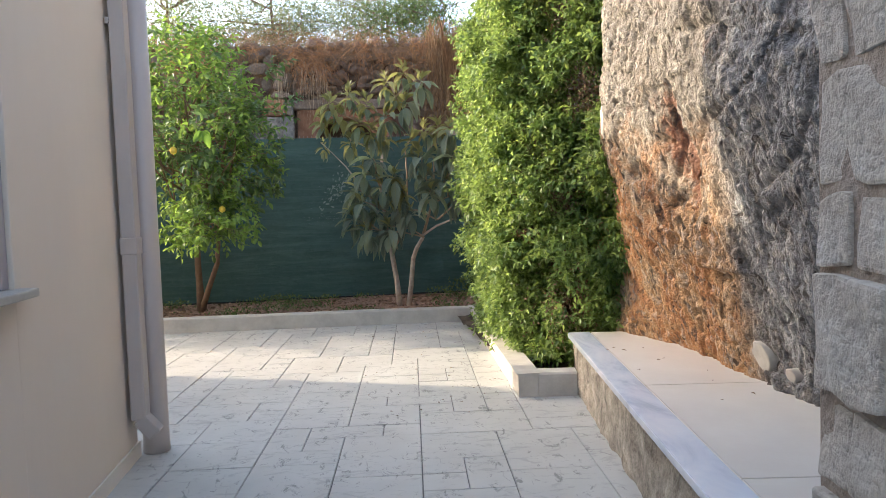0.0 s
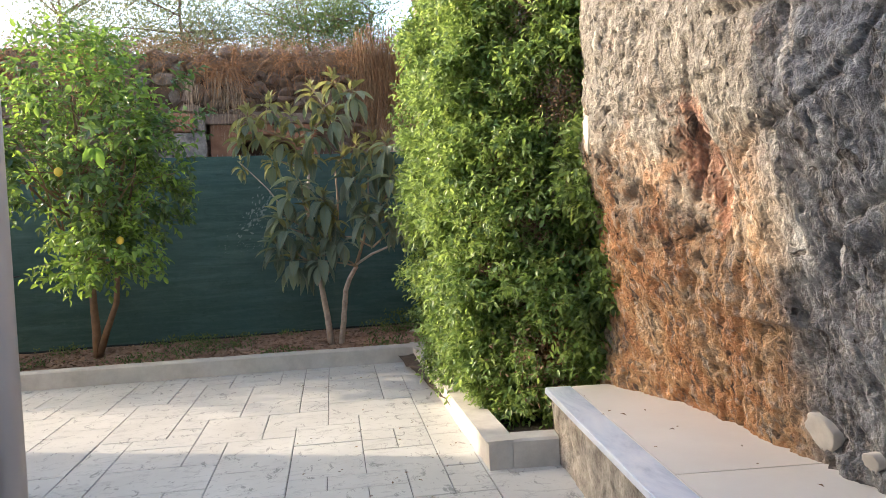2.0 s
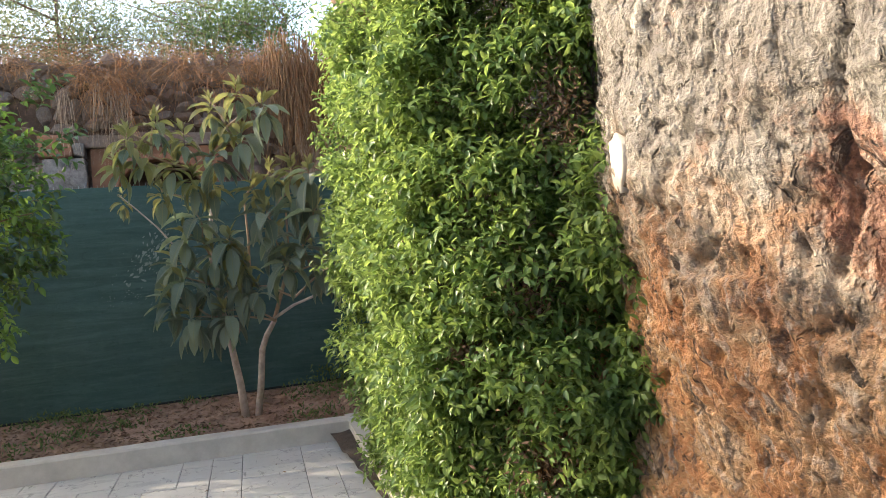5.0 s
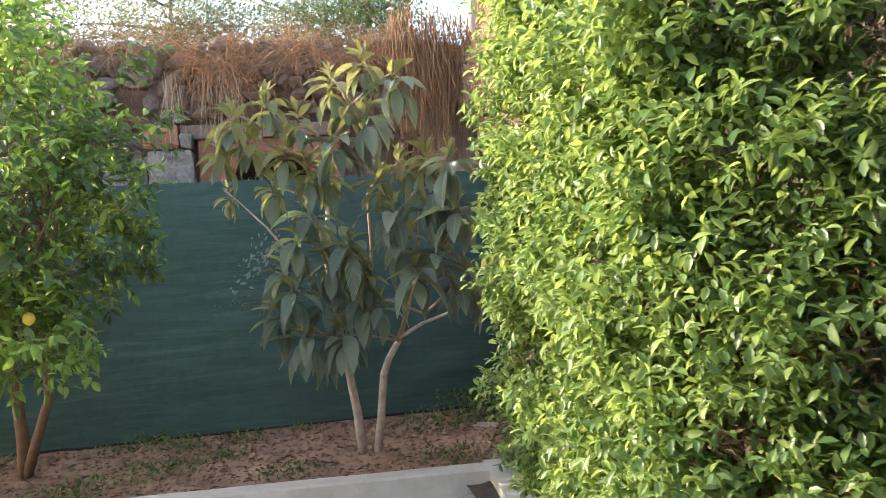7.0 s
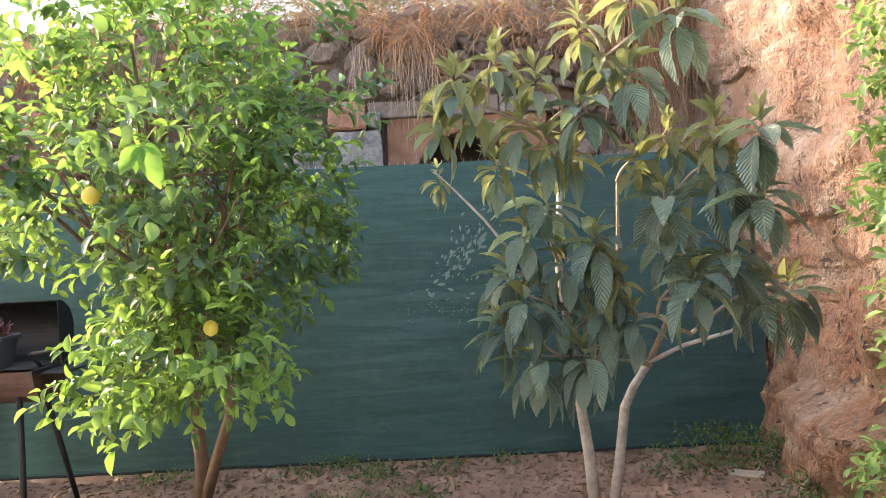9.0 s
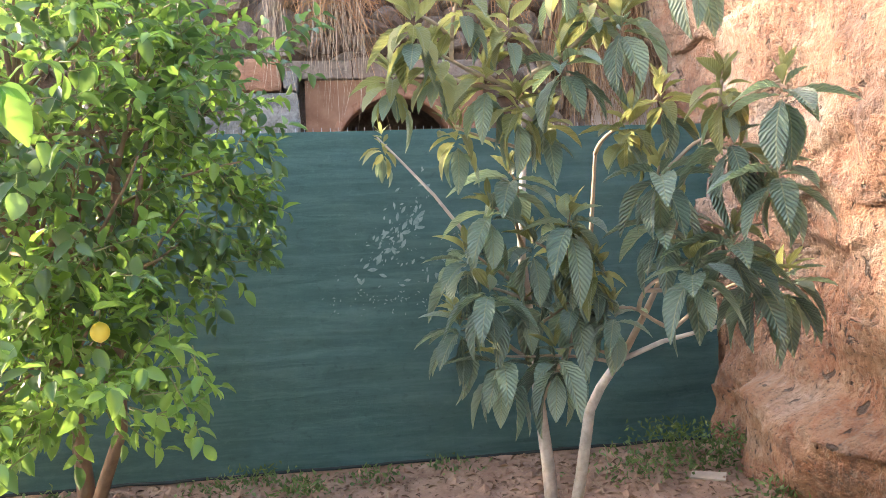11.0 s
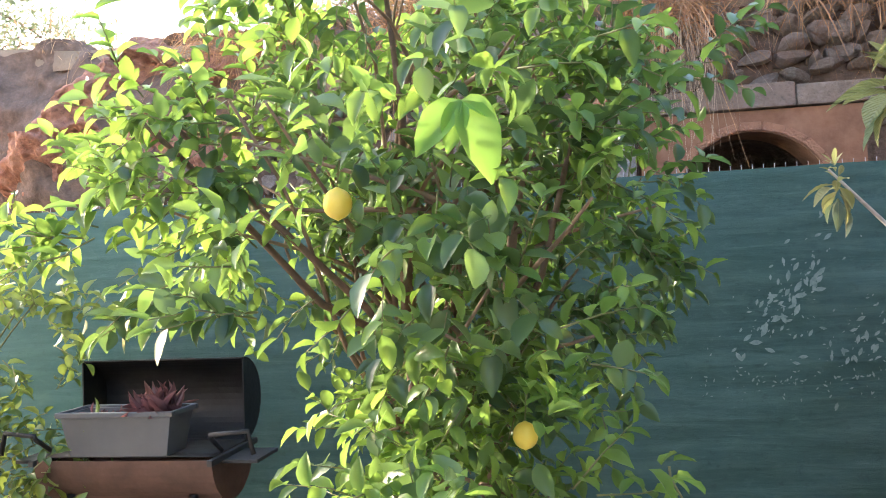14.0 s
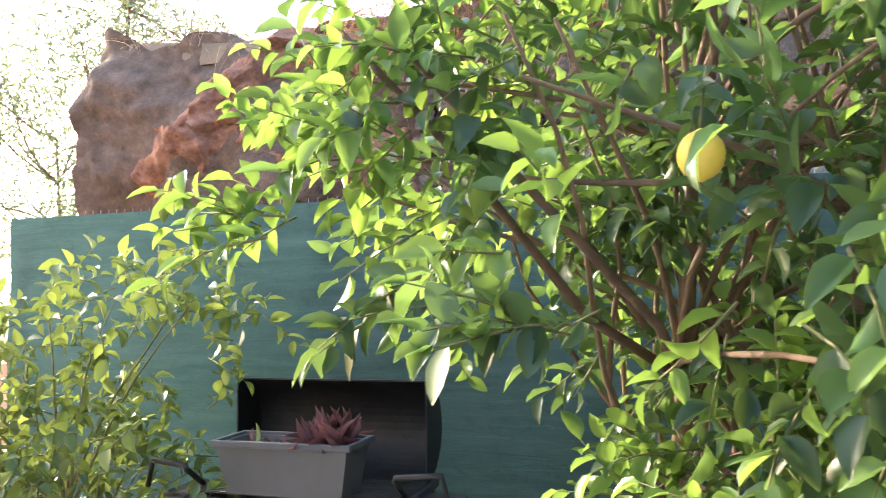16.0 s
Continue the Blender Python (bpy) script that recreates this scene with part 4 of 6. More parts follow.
def twigs_with_leaves(rs, starts, ways, per, step, spread, length, width, template, droop=0.0):
    """Leaves set alternately along short twigs; returns leaf arrays and twig lines."""
    P, W, U, Ls, Ws, lines = [], [], [], [], [], []
    for s, w in zip(starts, ways):
        w = w / np.linalg.norm(w)
        a = np.cross(w, rs.normal(size=3))
        a /= np.linalg.norm(a)
        b = np.cross(w, a)
        n = rs.integers(per[0], per[1] + 1)
        pts = [s]
        for k in range(n):
            w = w + np.array([0, 0, -droop]) + rs.normal(size=3) * 0.08
            w /= np.linalg.norm(w)
            s = s + w * step
            pts.append(s)
            ang = k * 2.4 + rs.uniform(0, 0.8)
            out = a * math.cos(ang) + b * math.sin(ang)
            d = w * (0.55 if k < n - 1 else 1.2) + out * spread + np.array([0, 0, -0.12])
            P.append(s)
            W.append(d)
            U.append(np.array([0, 0, 1.0]) + out * -0.35 + rs.normal(size=3) * 0.35)
            g = rs.uniform(0.65, 1.15)
            Ls.append(length * g)
            Ws.append(width * g)
        lines.append(([Vector(p) for p in (pts[0], pts[len(pts) // 2], pts[-1])], 0.0028, 0.0012))
    return np.array(P), np.array(W), np.array(U), np.array(Ls), np.array(Ws), lines


FRUIT = ((-1.556, 6.912, 1.80), (-1.166, 7.1, 1.235))


def lemon_tree():
    rs, rng = np.random.default_rng(4), random.Random(4)
    base = Vector((-1.65, 8.37, 0.06))
    th = empty("lemon_tree", base, "leafy lemon tree with a few yellow fruit", "tree")

    def loc(p):
        return Vector(p) - base

    lines = [([loc(p) for p in ((-1.66, 8.38, 0.03), (-1.655, 8.375, 0.34), (-1.65, 8.3, 0.6), (-1.61, 8.1, 0.95), (-1.58, 7.75, 1.4), (-1.55, 7.6, 1.9))], 0.046, 0.018),
             ([loc(p) for p in ((-1.64, 8.37, 0.10), (-1.55, 8.31, 0.34), (-1.42, 8.18, 0.63), (-1.36, 8.0, 0.95), (-1.28, 7.7, 1.3), (-1.2, 7.5, 1.75))], 0.037, 0.015)]
    for k, ln in enumerate(lines):
        tubes_ob("trunk", [ln], BARK_LEMON, th, 10)
    limbs = [((-1.58, 7.75, 1.40), (-1.78, 7.45, 1.56), (-2.03, 7.22, 1.92), (-2.2, 7.12, 2.12)),
             ((-1.55, 7.72, 1.32), (-1.63, 7.42, 1.54), (-1.9, 7.22, 1.86), (-2.05, 7.1, 2.05)),
             ((-1.56, 7.62, 1.85), (-1.5, 7.4, 2.1), (-1.52, 7.3, 2.5)), ((-1.28, 7.7, 1.3), (-1.12, 7.45, 1.62), (-1.0, 7.3, 2.05))]
    for pts in limbs:
        tubes_ob("limb", [([loc(p) for p in pts], 0.014, 0.007)], TWIG_DARK, th, 7)
    blobs = [((-1.52, 7.50, 2.10), (0.82, 0.92, 0.62), 250), ((-1.32, 7.50, 1.62), (0.66, 0.92, 0.44), 205), ((-1.48, 7.55, 2.68), (0.55, 0.60, 0.42), 135),
             ((-2.12, 7.55, 1.92), (0.50, 0.50, 0.36), 120), ((-1.25, 7.02, 1.08), (0.38, 0.34, 0.20), 100),
             ((-0.90, 7.7, 1.95), (0.26, 0.5, 0.40), 70), ((-1.42, 7.35, 1.2), (0.34, 0.35, 0.22), 50)]
    starts, ways, branch, fresh_lit = [], [], [], []
    for k, (c, r, n) in enumerate(blobs):
        n = int(n * 2.0)
        c, r = np.array(c), np.array(r)
        dirs = unit(rs, n)
        rad = rs.uniform(0.25, 1.0, n) ** 0.6
        p = c + dirs * r * rad[:, None]
        # clumps and gaps, and a thin stretch above the barbecue
        ok = np.array([fbm(q[0] * 2.6, q[1] * 2.6, q[2] * 2.6 + 4, 2) > -0.08 for q in p])
        thin = (((p - np.array((-1.92, 7.3, 1.60))) / np.array((0.36, 0.9, 0.13))) ** 2).sum(1) < 1
        ok &= ~(thin & (rs.random(n) < 0.7))
        p, dirs = p[ok], dirs[ok]
        starts += list(p)
        # Young leaves, plus paler ones painting light on outer shell, top and sides
        out = (k == 4 or k == 6) * 0.75 + 0.42 * (p[:, 0] < -1.95) + 0.25 * (p[:, 0] > -1.2) + 0.40 * (p[:, 2] > 2.3) + 0.14 + 0.32 * (rad[ok] > 0.82)
        fresh_lit += list(rs.random(len(p)) < out)
        ways += list(dirs * 0.8 + rs.normal(size=(len(p), 3)) * 0.45 + np.array([0, -0.1, 0.12]))
        mid = [Vector(c) + Vector((rng.uniform(-1, 1) * r[0], rng.uniform(-1, 1) * r[1], rng.uniform(-0.6, 0.8) * r[2])) * 0.6 for _ in range(max(4, n // 30))]
        for q in mid:
            stem_pts = rng.choice(lines)[0]
            low = [s for s in stem_pts[3:] if (s + base).z < q.z + 0.1] or [stem_pts[3]]
            s = rng.choice(low)
            branch.append((bend(s, loc(q), rng, 0.12, 6, 0.03), 0.011, 0.004))
    starts, ways, fresh_lit = np.array(starts), np.array(ways), np.array(fresh_lit)
    # trimmed to the outline in the camera's view, and low on the barbecue side
    keep = (starts[:, 1] > 6.62) & (starts[:, 2] > 0.97) & (starts[:, 0] + 1.6 > -(0.48 - 0.08 * (starts[:, 2] > 2.25)) * (starts[:, 1] - 5.787)) & (starts[:, 0] + 1.34 < 0.27 * (starts[:, 1] - 5.44)) & ((starts[:, 0] > -1.68) | (starts[:, 2] > 1.42 - 0.25 * (starts[:, 0] + 1.68)))
    starts, ways, fresh_lit = list(starts[keep]), list(ways[keep]), list(fresh_lit[keep])
    # sprays that stand out of the outline
    for at, way, n in (((-0.86, 6.93, 1.14), (0.35, -0.1, -0.8), 3), ((-0.82, 8.05, 1.40), (1.0, 0.9, 0.45), 5), ((-2.35, 7.25, 2.0), (-1, 0.2, 0.35), 4), ((-2.3, 7.1, 1.78), (-1, 0.0, -0.1), 4),
                       ((-0.62, 7.7, 2.25), (0.9, 0, 0.3), 3), ((-1.48, 6.95, 1.0), (-0.7, -0.2, -0.5), 3), ((-1.58, 6.95, 1.02), (-0.9, -0.2, -0.25), 3),
                       ((-2.58, 7.48, 2.02), (-0.7, 0.2, 0.7), 3), ((-2.38, 7.12, 1.74), (-1.0, 0.0, 0.25), 3), ((-0.70, 7.6, 2.55), (0.6, -0.1, 0.8), 4), ((-2.1, 7.2, 2.6), (-0.5, 0.0, 0.9), 4),
                       ((-1.98, 7.0, 1.60), (-0.8, -0.2, -0.05), 3), ((-1.74, 6.86, 1.58), (-0.5, -0.4, 0.0), 4)):
        for k in range(n):
            starts.append(np.array(at) + rs.normal(size=3) * 0.03)
            ways.append(np.array(way) + rs.normal(size=3) * 0.15)
            fresh_lit.append(at[0] < -2.0 or at[2] < 1.2)
    # upright water shoots on top
    for k in range(34):
        starts.append(np.array((rs.uniform(-2.0, -1.0), rs.uniform(6.95, 7.7), rs.uniform(2.55, 2.95))))
        ways.append(np.array((rs.normal() * 0.25, rs.normal() * 0.25, 1.0)))
        fresh_lit.append(rs.random() < 0.6)
    starts, ways, fresh_lit = np.array(starts), np.array(ways), np.array(fresh_lit)
    P, W, U, L, Wd, tw = twigs_with_leaves(rs, starts[~fresh_lit], ways[~fresh_lit], (5, 9), 0.027, 0.85, 0.080, 0.043, LEMON_T, 0.04)
    P2, W2, U2, L2, Wd2, tw2 = twigs_with_leaves(rs, starts[fresh_lit], ways[fresh_lit], (5, 9), 0.026, 0.85, 0.072, 0.037, LEMON_T, 0.02)
    tw += tw2

    def clear_of_fruit(pts):
        """True where a leaf keeps the camera's view of the two lemons free."""
        free = np.ones(len(pts), bool)
        for c in FRUIT:
            for d in ((0.0, -0.5, 0.0), (0.2, -0.5, 0.0), (0.45, -0.6, 0.02)):
                d = np.array(d)
                t = np.clip(((pts - np.array(c)) @ d) / (d @ d), 0, 1)
                free &= np.linalg.norm(pts - np.array(c) - t[:, None] * d, axis=1) > 0.092
        return free

    tw = [ln for ln in tw if clear_of_fruit(np.array([tuple(q) for q in ln[0]])).all()]
    branch = [ln for ln in branch if clear_of_fruit(np.array([tuple(q + base) for q in ln[0]])).all()]
    f1, f2 = clear_of_fruit(P + 0.05 * W), clear_of_fruit(P2 + 0.05 * W2)
    P, W, U, L, Wd = P[f1], W[f1], U[f1], L[f1], Wd[f1]
    P2, W2, U2, L2, Wd2 = P2[f2], W2[f2], U2[f2], L2[f2], Wd2[f2]
    V, F = scatter_leaves(P2 - np.array(base), W2, U2, L2, Wd2, LEMON_T)
    tagged(array_ob("young_foliage", V, F, LEMON_YOUNG_LIT, th), "bright yellow-green leaves, young ones and painted sunlit ones", kind="stuff")
    for ln in branch:
        tubes_ob("branch", [ln], BARK_LEMON, th, 6)
    tagged(tubes_ob("twig_mass", [([q - base for q in pts], a, b) for pts, a, b in tw], TWIG, th, 4), kind="stuff")
    near = np.where((P[:, 1] < 7.0))[0]
    rs.shuffle(near)
    near = set(near[:280].tolist())
    far = np.array([i for i in range(len(P)) if i not in near])
    V, F = scatter_leaves(P[far] - np.array(base), W[far], U[far], L[far], Wd[far], LEMON_T)
    tagged(array_ob("crown", V, F, LEMON_LEAF, th), kind="stuff")
    tv, tf = LEMON_T
    protos = []
    for k in range(4):
        me = bpy.data.meshes.new("leaf")
        vv = tv * np.array([0.53 + 0.03 * k, 1, 1 - 0.2 * k])
        me.from_pydata(vv.tolist(), [], tf.tolist())
        me.polygons.foreach_set("use_smooth", [True] * len(me.polygons))
        me.materials.append(LEMON_LEAF_ONE)
        protos.append(me)
    for i in near:
        leaf_part(protos[i % 4], P[i], W[i], U[i], L[i], base, th)
    # the pale spray of big new leaves
    new_leaf = protos[0].copy()
    for w in new_leaf.vertices:
        w.co.x *= 0.95
    new_leaf.materials.clear()
    new_leaf.materials.append(LEMON_NEW_ONE)
    for d, s in (((0.36, -0.10, -0.9), 0.16), ((-0.62, -0.15, -0.62), 0.13), ((-0.25, -0.25, -0.9), 0.10), ((0.9, -0.1, -0.45), 0.075)):
        leaf_part(new_leaf, np.array((-1.225, 6.62, 1.945)), np.array(d), np.array((0.2, -0.9, 0.4)), s, base, th)
    for at, r in zip(FRUIT, (0.034, 0.031)):
        bm = bmesh.new()
        bmesh.ops.create_uvsphere(bm, u_segments=18, v_segments=12, radius=r)
        for w in bm.verts:
            w.co.z *= 1.06
            if abs(w.co.z) > r * 1.05:
                w.co.z *= 1.10
        ob = part("lemon", bm, LEMON_SKIN, th, "yellow ripening lemon", True)
        ob.location = Vector(at) - base
        stem = tubes_ob("stem", [([(0, 0, r * 1.15), (0.005, 0, r * 1.15 + 0.04), (0.012, 0, r * 1.15 + 0.09)], 0.002, 0.0025)], TWIG, ob, 5)
    return th


def leaf_part(me, p, w, u, size, base, parent, name="leaf"):
    y = Vector(w).normalized()
    x = y.cross(Vector(u)).normalized()
    z = x.cross(y)
    m = Matrix((x, y, z)).transposed().to_4x4()
    ob = new(name, me)
    ob.matrix_basis = Matrix.Translation(Vector(p) - base) @ m @ Matrix.Diagonal((size, size, size, 1))
    ob.parent = parent
    return ob


lemon_tree()

# ---------------------------------------------------------------- loquat tree


def loquat_tree():
    rng, rs = random.Random(9), np.random.default_rng(9)
    base = Vector((0.64, 8.04, 0.07))
    th = empty("loquat_tree", base, "young loquat tree with long leathery leaves", "tree")

    def loc(p):
        return Vector(p) - base

    tubes_ob("trunk", [([loc(p) for p in ((0.60, 8.05, 0.03), (0.575, 8.05, 0.35), (0.53, 8.0, 0.65), (0.48, 7.9, 0.95), (0.42, 7.82, 1.4), (0.45, 7.85, 1.8))], 0.036, 0.015)], BARK_LOQUAT, th, 10)
    tubes_ob("trunk", [([loc(p) for p in ((0.69, 8.04, 0.03), (0.73, 8.01, 0.30), (0.76, 7.95, 0.62), (0.80, 7.90, 0.74), (0.87, 7.86, 0.86))], 0.031, 0.02)], BARK_LOQUAT, th, 10)
    ends = [((1.06, 6.82, 1.97), 0), ((0.80, 6.92, 2.44), 0), ((1.05, 7.13, 1.47), 0), ((1.37, 7.30, 1.30), 0), ((0.15, 7.69, 1.42), 0), ((0.48, 7.53, 1.00), 0),
            ((0.26, 7.58, 0.98), 0), ((0.10, 7.65, 1.14), 0), ((0.33, 7.60, 1.74), 0), ((0.55, 7.50, 1.56), 0), ((0.80, 7.20, 1.72), 0), ((1.00, 7.05, 1.82), 0),
            ((0.90, 7.15, 1.38), 0), ((0.72, 7.50, 1.16), 0), ((0.24, 7.60, 1.60), 0), ((0.67, 7.20, 2.28), 0), ((0.48, 7.32, 2.16), 0), ((0.60, 7.62, 1.22), 0),
            ((0.38, 7.68, 1.20), 0), ((1.18, 7.20, 1.30), 0), ((0.20, 7.50, 1.28), 0), ((0.86, 7.32, 1.55), 0), ((1.12, 6.95, 1.72), 0), ((0.42, 7.62, 1.45), 0),
            ((-0.09, 7.25, 2.30), 1), ((0.10, 7.32, 2.40), 1), ((0.00, 7.35, 2.18), 1), ((0.20, 7.42, 2.12), 1), ((0.32, 7.42, 2.02), 1), ((0.86, 7.30, 2.02), 1),
            ((0.46, 7.50, 1.98), 1), ((0.56, 7.58, 1.44), 1), ((0.64, 7.48, 1.36), 1), ((0.48, 7.30, 2.52), 1), ((0.64, 7.02, 2.56), 1), ((0.28, 7.35, 2.30), 1),
            ((-0.16, 7.40, 2.12), 1), ((0.98, 7.05, 2.02), 1), ((0.56, 7.25, 2.36), 1), ((0.10, 7.55, 1.92), 1), ((0.74, 7.35, 1.92), 1), ((-0.18, 7.85, 1.92), 2)]
    roots = [Vector(p) for p in ((0.47, 7.85, 0.95), (0.42, 7.76, 1.4), (0.45, 7.62, 1.8), (0.87, 7.80, 0.86), (0.70, 7.72, 1.30), (0.68, 7.55, 1.8), (1.0, 7.55, 1.05), (0.97, 7.50, 1.35))]
    for pts in (((0.53, 8.0, 0.66), (0.62, 7.85, 0.9), (0.69, 7.74, 1.2), (0.70, 7.68, 1.5), (0.68, 7.55, 1.8)), ((0.86, 7.82, 0.86), (0.92, 7.66, 1.1), (0.97, 7.50, 1.35), (0.95, 7.3, 1.7))):
        tubes_ob("limb", [([loc(p) for p in pts], 0.018, 0.007)], TWIG_LOQUAT, th, 8)
    lines = []
    old, young = [], []
    for k in range(3):
        for lst, mt in ((old, LOQUAT_LEAF), (young, LOQUAT_YOUNG)):
            tv, tf = leaf_template(12, 0.20 + 0.06 * k, 0.40 + 0.18 * k, 0.58, 0.75, 0.012)
            me = bpy.data.meshes.new("leaf")
            me.from_pydata((tv * np.array([0.43, 1, 1])).tolist(), [], tf.tolist())
            me.polygons.foreach_set("use_smooth", [True] * len(me.polygons))
            me.materials.append(mt)
            lst.append(me)
    slim = young[0].copy()
    for w in slim.vertices:
        w.co.x *= 0.6
        w.co.z *= 0.4
    ends.sort(key=lambda e: min((Vector(e[0]) - r).length for r in roots))
    for at, kind in ends:
        at = Vector(at)
        low = [r for r in roots if r.z < at.z - 0.06] or roots[:1]
        root = min(low, key=lambda q: (q - at).length)
        pts = bend(loc(root), loc(at), rng, 0.10, 7, rng.uniform(0.02, 0.09))
        if kind != 2:
            lines.append((pts, 0.010, 0.005))
            roots += [p + base for p in pts[2:-2]]
        n = rng.randint(13, 16) if not kind else rng.randint(14, 18)
        tip = (pts[-1] - pts[-3]).normalized()
        for k in range(n):
            ang = k * 2.4 + rng.uniform(-0.3, 0.3)
            out = Vector((math.cos(ang), math.sin(ang), 0))
            rise = rng.uniform(-1.5, -0.3) if k < n * 0.36 else (rng.uniform(-0.5, 0.5) if k < n * 0.72 else rng.uniform(0.5, 2.2))
            w = out + Vector((0, 0, rise)) + tip * 0.25
            size = rng.uniform(0.14, 0.235) if k < n * 0.72 else rng.uniform(0.08, 0.15)
            if kind:
                size *= 0.75 if kind == 1 else 0.42
            p = at + Vector((0, 0, -0.012 * (n - k) * 0.6)) + out * 0.008
            me = rng.choice(young if (k >= n * 0.82 or (kind and k > n * 0.2)) else old)
            leaf_part(me, p, w, Vector((0, 0, 1)) + out * 0.5 + Vector((0.01, 0.02, 0)), size, base, th)
        # upright tuft of narrow new leaves at the tip
        for k in range(rng.randint(4, 6)):
            ang = k * 2.4 + rng.uniform(-0.4, 0.4)
            out = Vector((math.cos(ang), math.sin(ang), 0))
            leaf_part(slim, at + Vector((0, 0, 0.012)), out * rng.uniform(0.3, 1.0) + Vector((0, 0, 1.1)) + tip * 0.3, Vector((0, 0, 0.3)) - out, rng.uniform(0.06, 0.12) * (0.6 if kind == 2 else 1.0), base, th)
    for ln in lines:
        tubes_ob("branch", [ln], TWIG_LOQUAT, th, 6)
    # bare twigs
    tubes_ob("bare_twig", [([loc(p) for p in ((0.86, 7.80, 0.88), (1.0, 7.66, 0.98), (1.18, 7.5, 1.06), (1.3, 7.38, 1.2))], 0.014, 0.007)], BARK_LOQUAT, th, 6)
    tubes_ob("bare_twig", [([loc(p) for p in ((0.24, 7.86, 1.40), (0.05, 7.9, 1.66), (-0.1, 7.88, 1.82), (-0.2, 7.85, 1.92))], 0.009, 0.004)], BARK_LOQUAT, th, 6)
    return th


loquat_tree()

# ---------------------------------------------------------------- hedge


def hedge():
    rs, rng = np.random.default_rng(12), random.Random(12)
    base = Vector((1.5, 5.3, 0.06))
    th = empty("hedge", base, "tall clipped evergreen hedge with small bright leaves", "hedge")
    nshoot = 16500
    P0, W0 = [], []
    while len(P0) < nshoot:
        y, z = rs.uniform(3.9, 6.3), rs.uniform(0.12, 3.1)
        if z > 3.0 + 0.2 * noise.noise((y * 3, 1, 1)):
            continue
        low = smooth(0.1, 0.9, z)
        lump = 0.22 * fbm(y * 3.2, z * 3.2, 5, 2)
        xl = 1.25 - 0.16 * low + lump + 0.20 * smooth(2.2, 3.0, z)
        yb = 6.02 + 0.1 * fbm(z * 1.5, 9, 2, 3)
        xr = 1.98 + 0.1 * fbm(y * 2, z * 2, 8, 2) + 0.10 * math.exp(-((z - 1.5) / 0.35) ** 2) - 0.24 * (1 - smooth(0.3, 1.1, z))
        r = rs.random()
        if r < 0.50:
            yf = 4.54 + 0.12 * fbm(z * 1.7, 3, 7, 3)
            if not yf < y < yb or fbm(y * 3.2, z * 3.2, 11, 3) > 0.46:
                continue
            p, w = (xl + abs(rs.normal()) * 0.10, y, z), (-1, 0, 0.25)
        elif r < 0.90:
            # the near face slants from the kerb back towards the bench
            u = rs.random()
            x = xl + u * (xr - xl)
            if fbm(x * 3.4, z * 2.8, 21, 3) > 0.42 + 0.08 - 0.26 * smooth(1.3, 1.7, x) * smooth(1.2, 1.7, z):
                continue
            if any(((x - a) / ra) ** 2 + ((z - b) / rb_) ** 2 < 1 and rs.random() < 0.8 for a, b, ra, rb_ in ((1.58, 1.95, 0.10, 0.17), (1.26, 0.98, 0.09, 0.05), (1.47, 1.22, 0.07, 0.09), (1.55, 0.5, 0.12, 0.2), (1.5, 2.45, 0.06, 0.16))):
                continue
            yf = 4.60 - 0.58 * min(1.0, u / 0.66) + 0.10 * smooth(0.75, 1, u) + 0.2 * (1 - smooth(0.1, 0.7, z)) + 0.24 * fbm(x * 2.8, z * 2.8, 17, 3) + 0.1 * (1 - low)
            p, w = (x, yf + abs(rs.normal()) * 0.14, z), (-0.5, -1, 0.25)
        else:
            x = xl + rs.random() * (xr - xl)
            p, w = (x, yb - abs(rs.normal()) * 0.06, z), (0, 1, 0.25)
        P0.append(p)
        W0.append(np.array(w) + rs.normal(size=3) * 0.75)
    # low growth between the hedge and the far end of the planter
    for k in range(1200):
        y = rs.uniform(5.7, 7.2)
        P0.append((rs.uniform(1.38, 1.95), y, 0.08 + rs.random() * (0.42 - 0.2 * (y - 5.9))))
        W0.append(np.array((-0.3, 0, 0.6)) + rs.normal(size=3) * 0.7)
    # outgrowths over the bench end
    for c, r, n in (((1.68, 3.98, 1.50), (0.17, 0.12, 0.26), 380), ((1.62, 4.2, 2.35), (0.16, 0.16, 0.35), 320)):
        d = unit(rs, n)
        P0 += list(np.array(c) + d * np.array(r) * (rs.random(n) ** 0.4)[:, None])
        W0 += list(d + rs.normal(size=(n, 3)) * 0.6)
    P, W, U, L, Wd, tw = twigs_with_leaves(rs, np.array(P0), np.array(W0), (4, 7), 0.015, 0.9, 0.046, 0.0215, HEDGE_T, 0.01)
    V, F = scatter_leaves(P - np.array(base), W, U, L, Wd, HEDGE_T)
    tagged(array_ob("foliage", V, F, HEDGE_LEAF, th), kind="stuff")
    stems = []
    for k in range(16):
        x, y = rng.uniform(1.4, 1.75), rng.uniform(4.7, 6.0)
        top = Vector((rng.uniform(1.2, 1.9), y + rng.uniform(-0.25, 0.25), rng.uniform(2.0, 2.9)))
        stems.append((bend(Vector((x, y, 0.03)) - base, top - base, rng, 0.05, 8), rng.uniform(0.008, 0.016), 0.004))
    for ln in stems:
        tubes_ob("stem", [ln], TWIG_DARK, th, 6)
    twl = []
    for k in range(800):
        s = rng.choice(stems)[0]
        i = rng.randint(1, 7)
        a = s[i]
        b = a + Vector((rng.uniform(-0.35, 0.2), rng.uniform(-0.4, 0.3), rng.uniform(0.0, 0.3)))
        twl.append((bend(a, b, rng, 0.1, 3), 0.003, 0.0015))
    tagged(tubes_ob("inner_twig_mass", twl, TWIG_DARK, th, 4), kind="stuff")
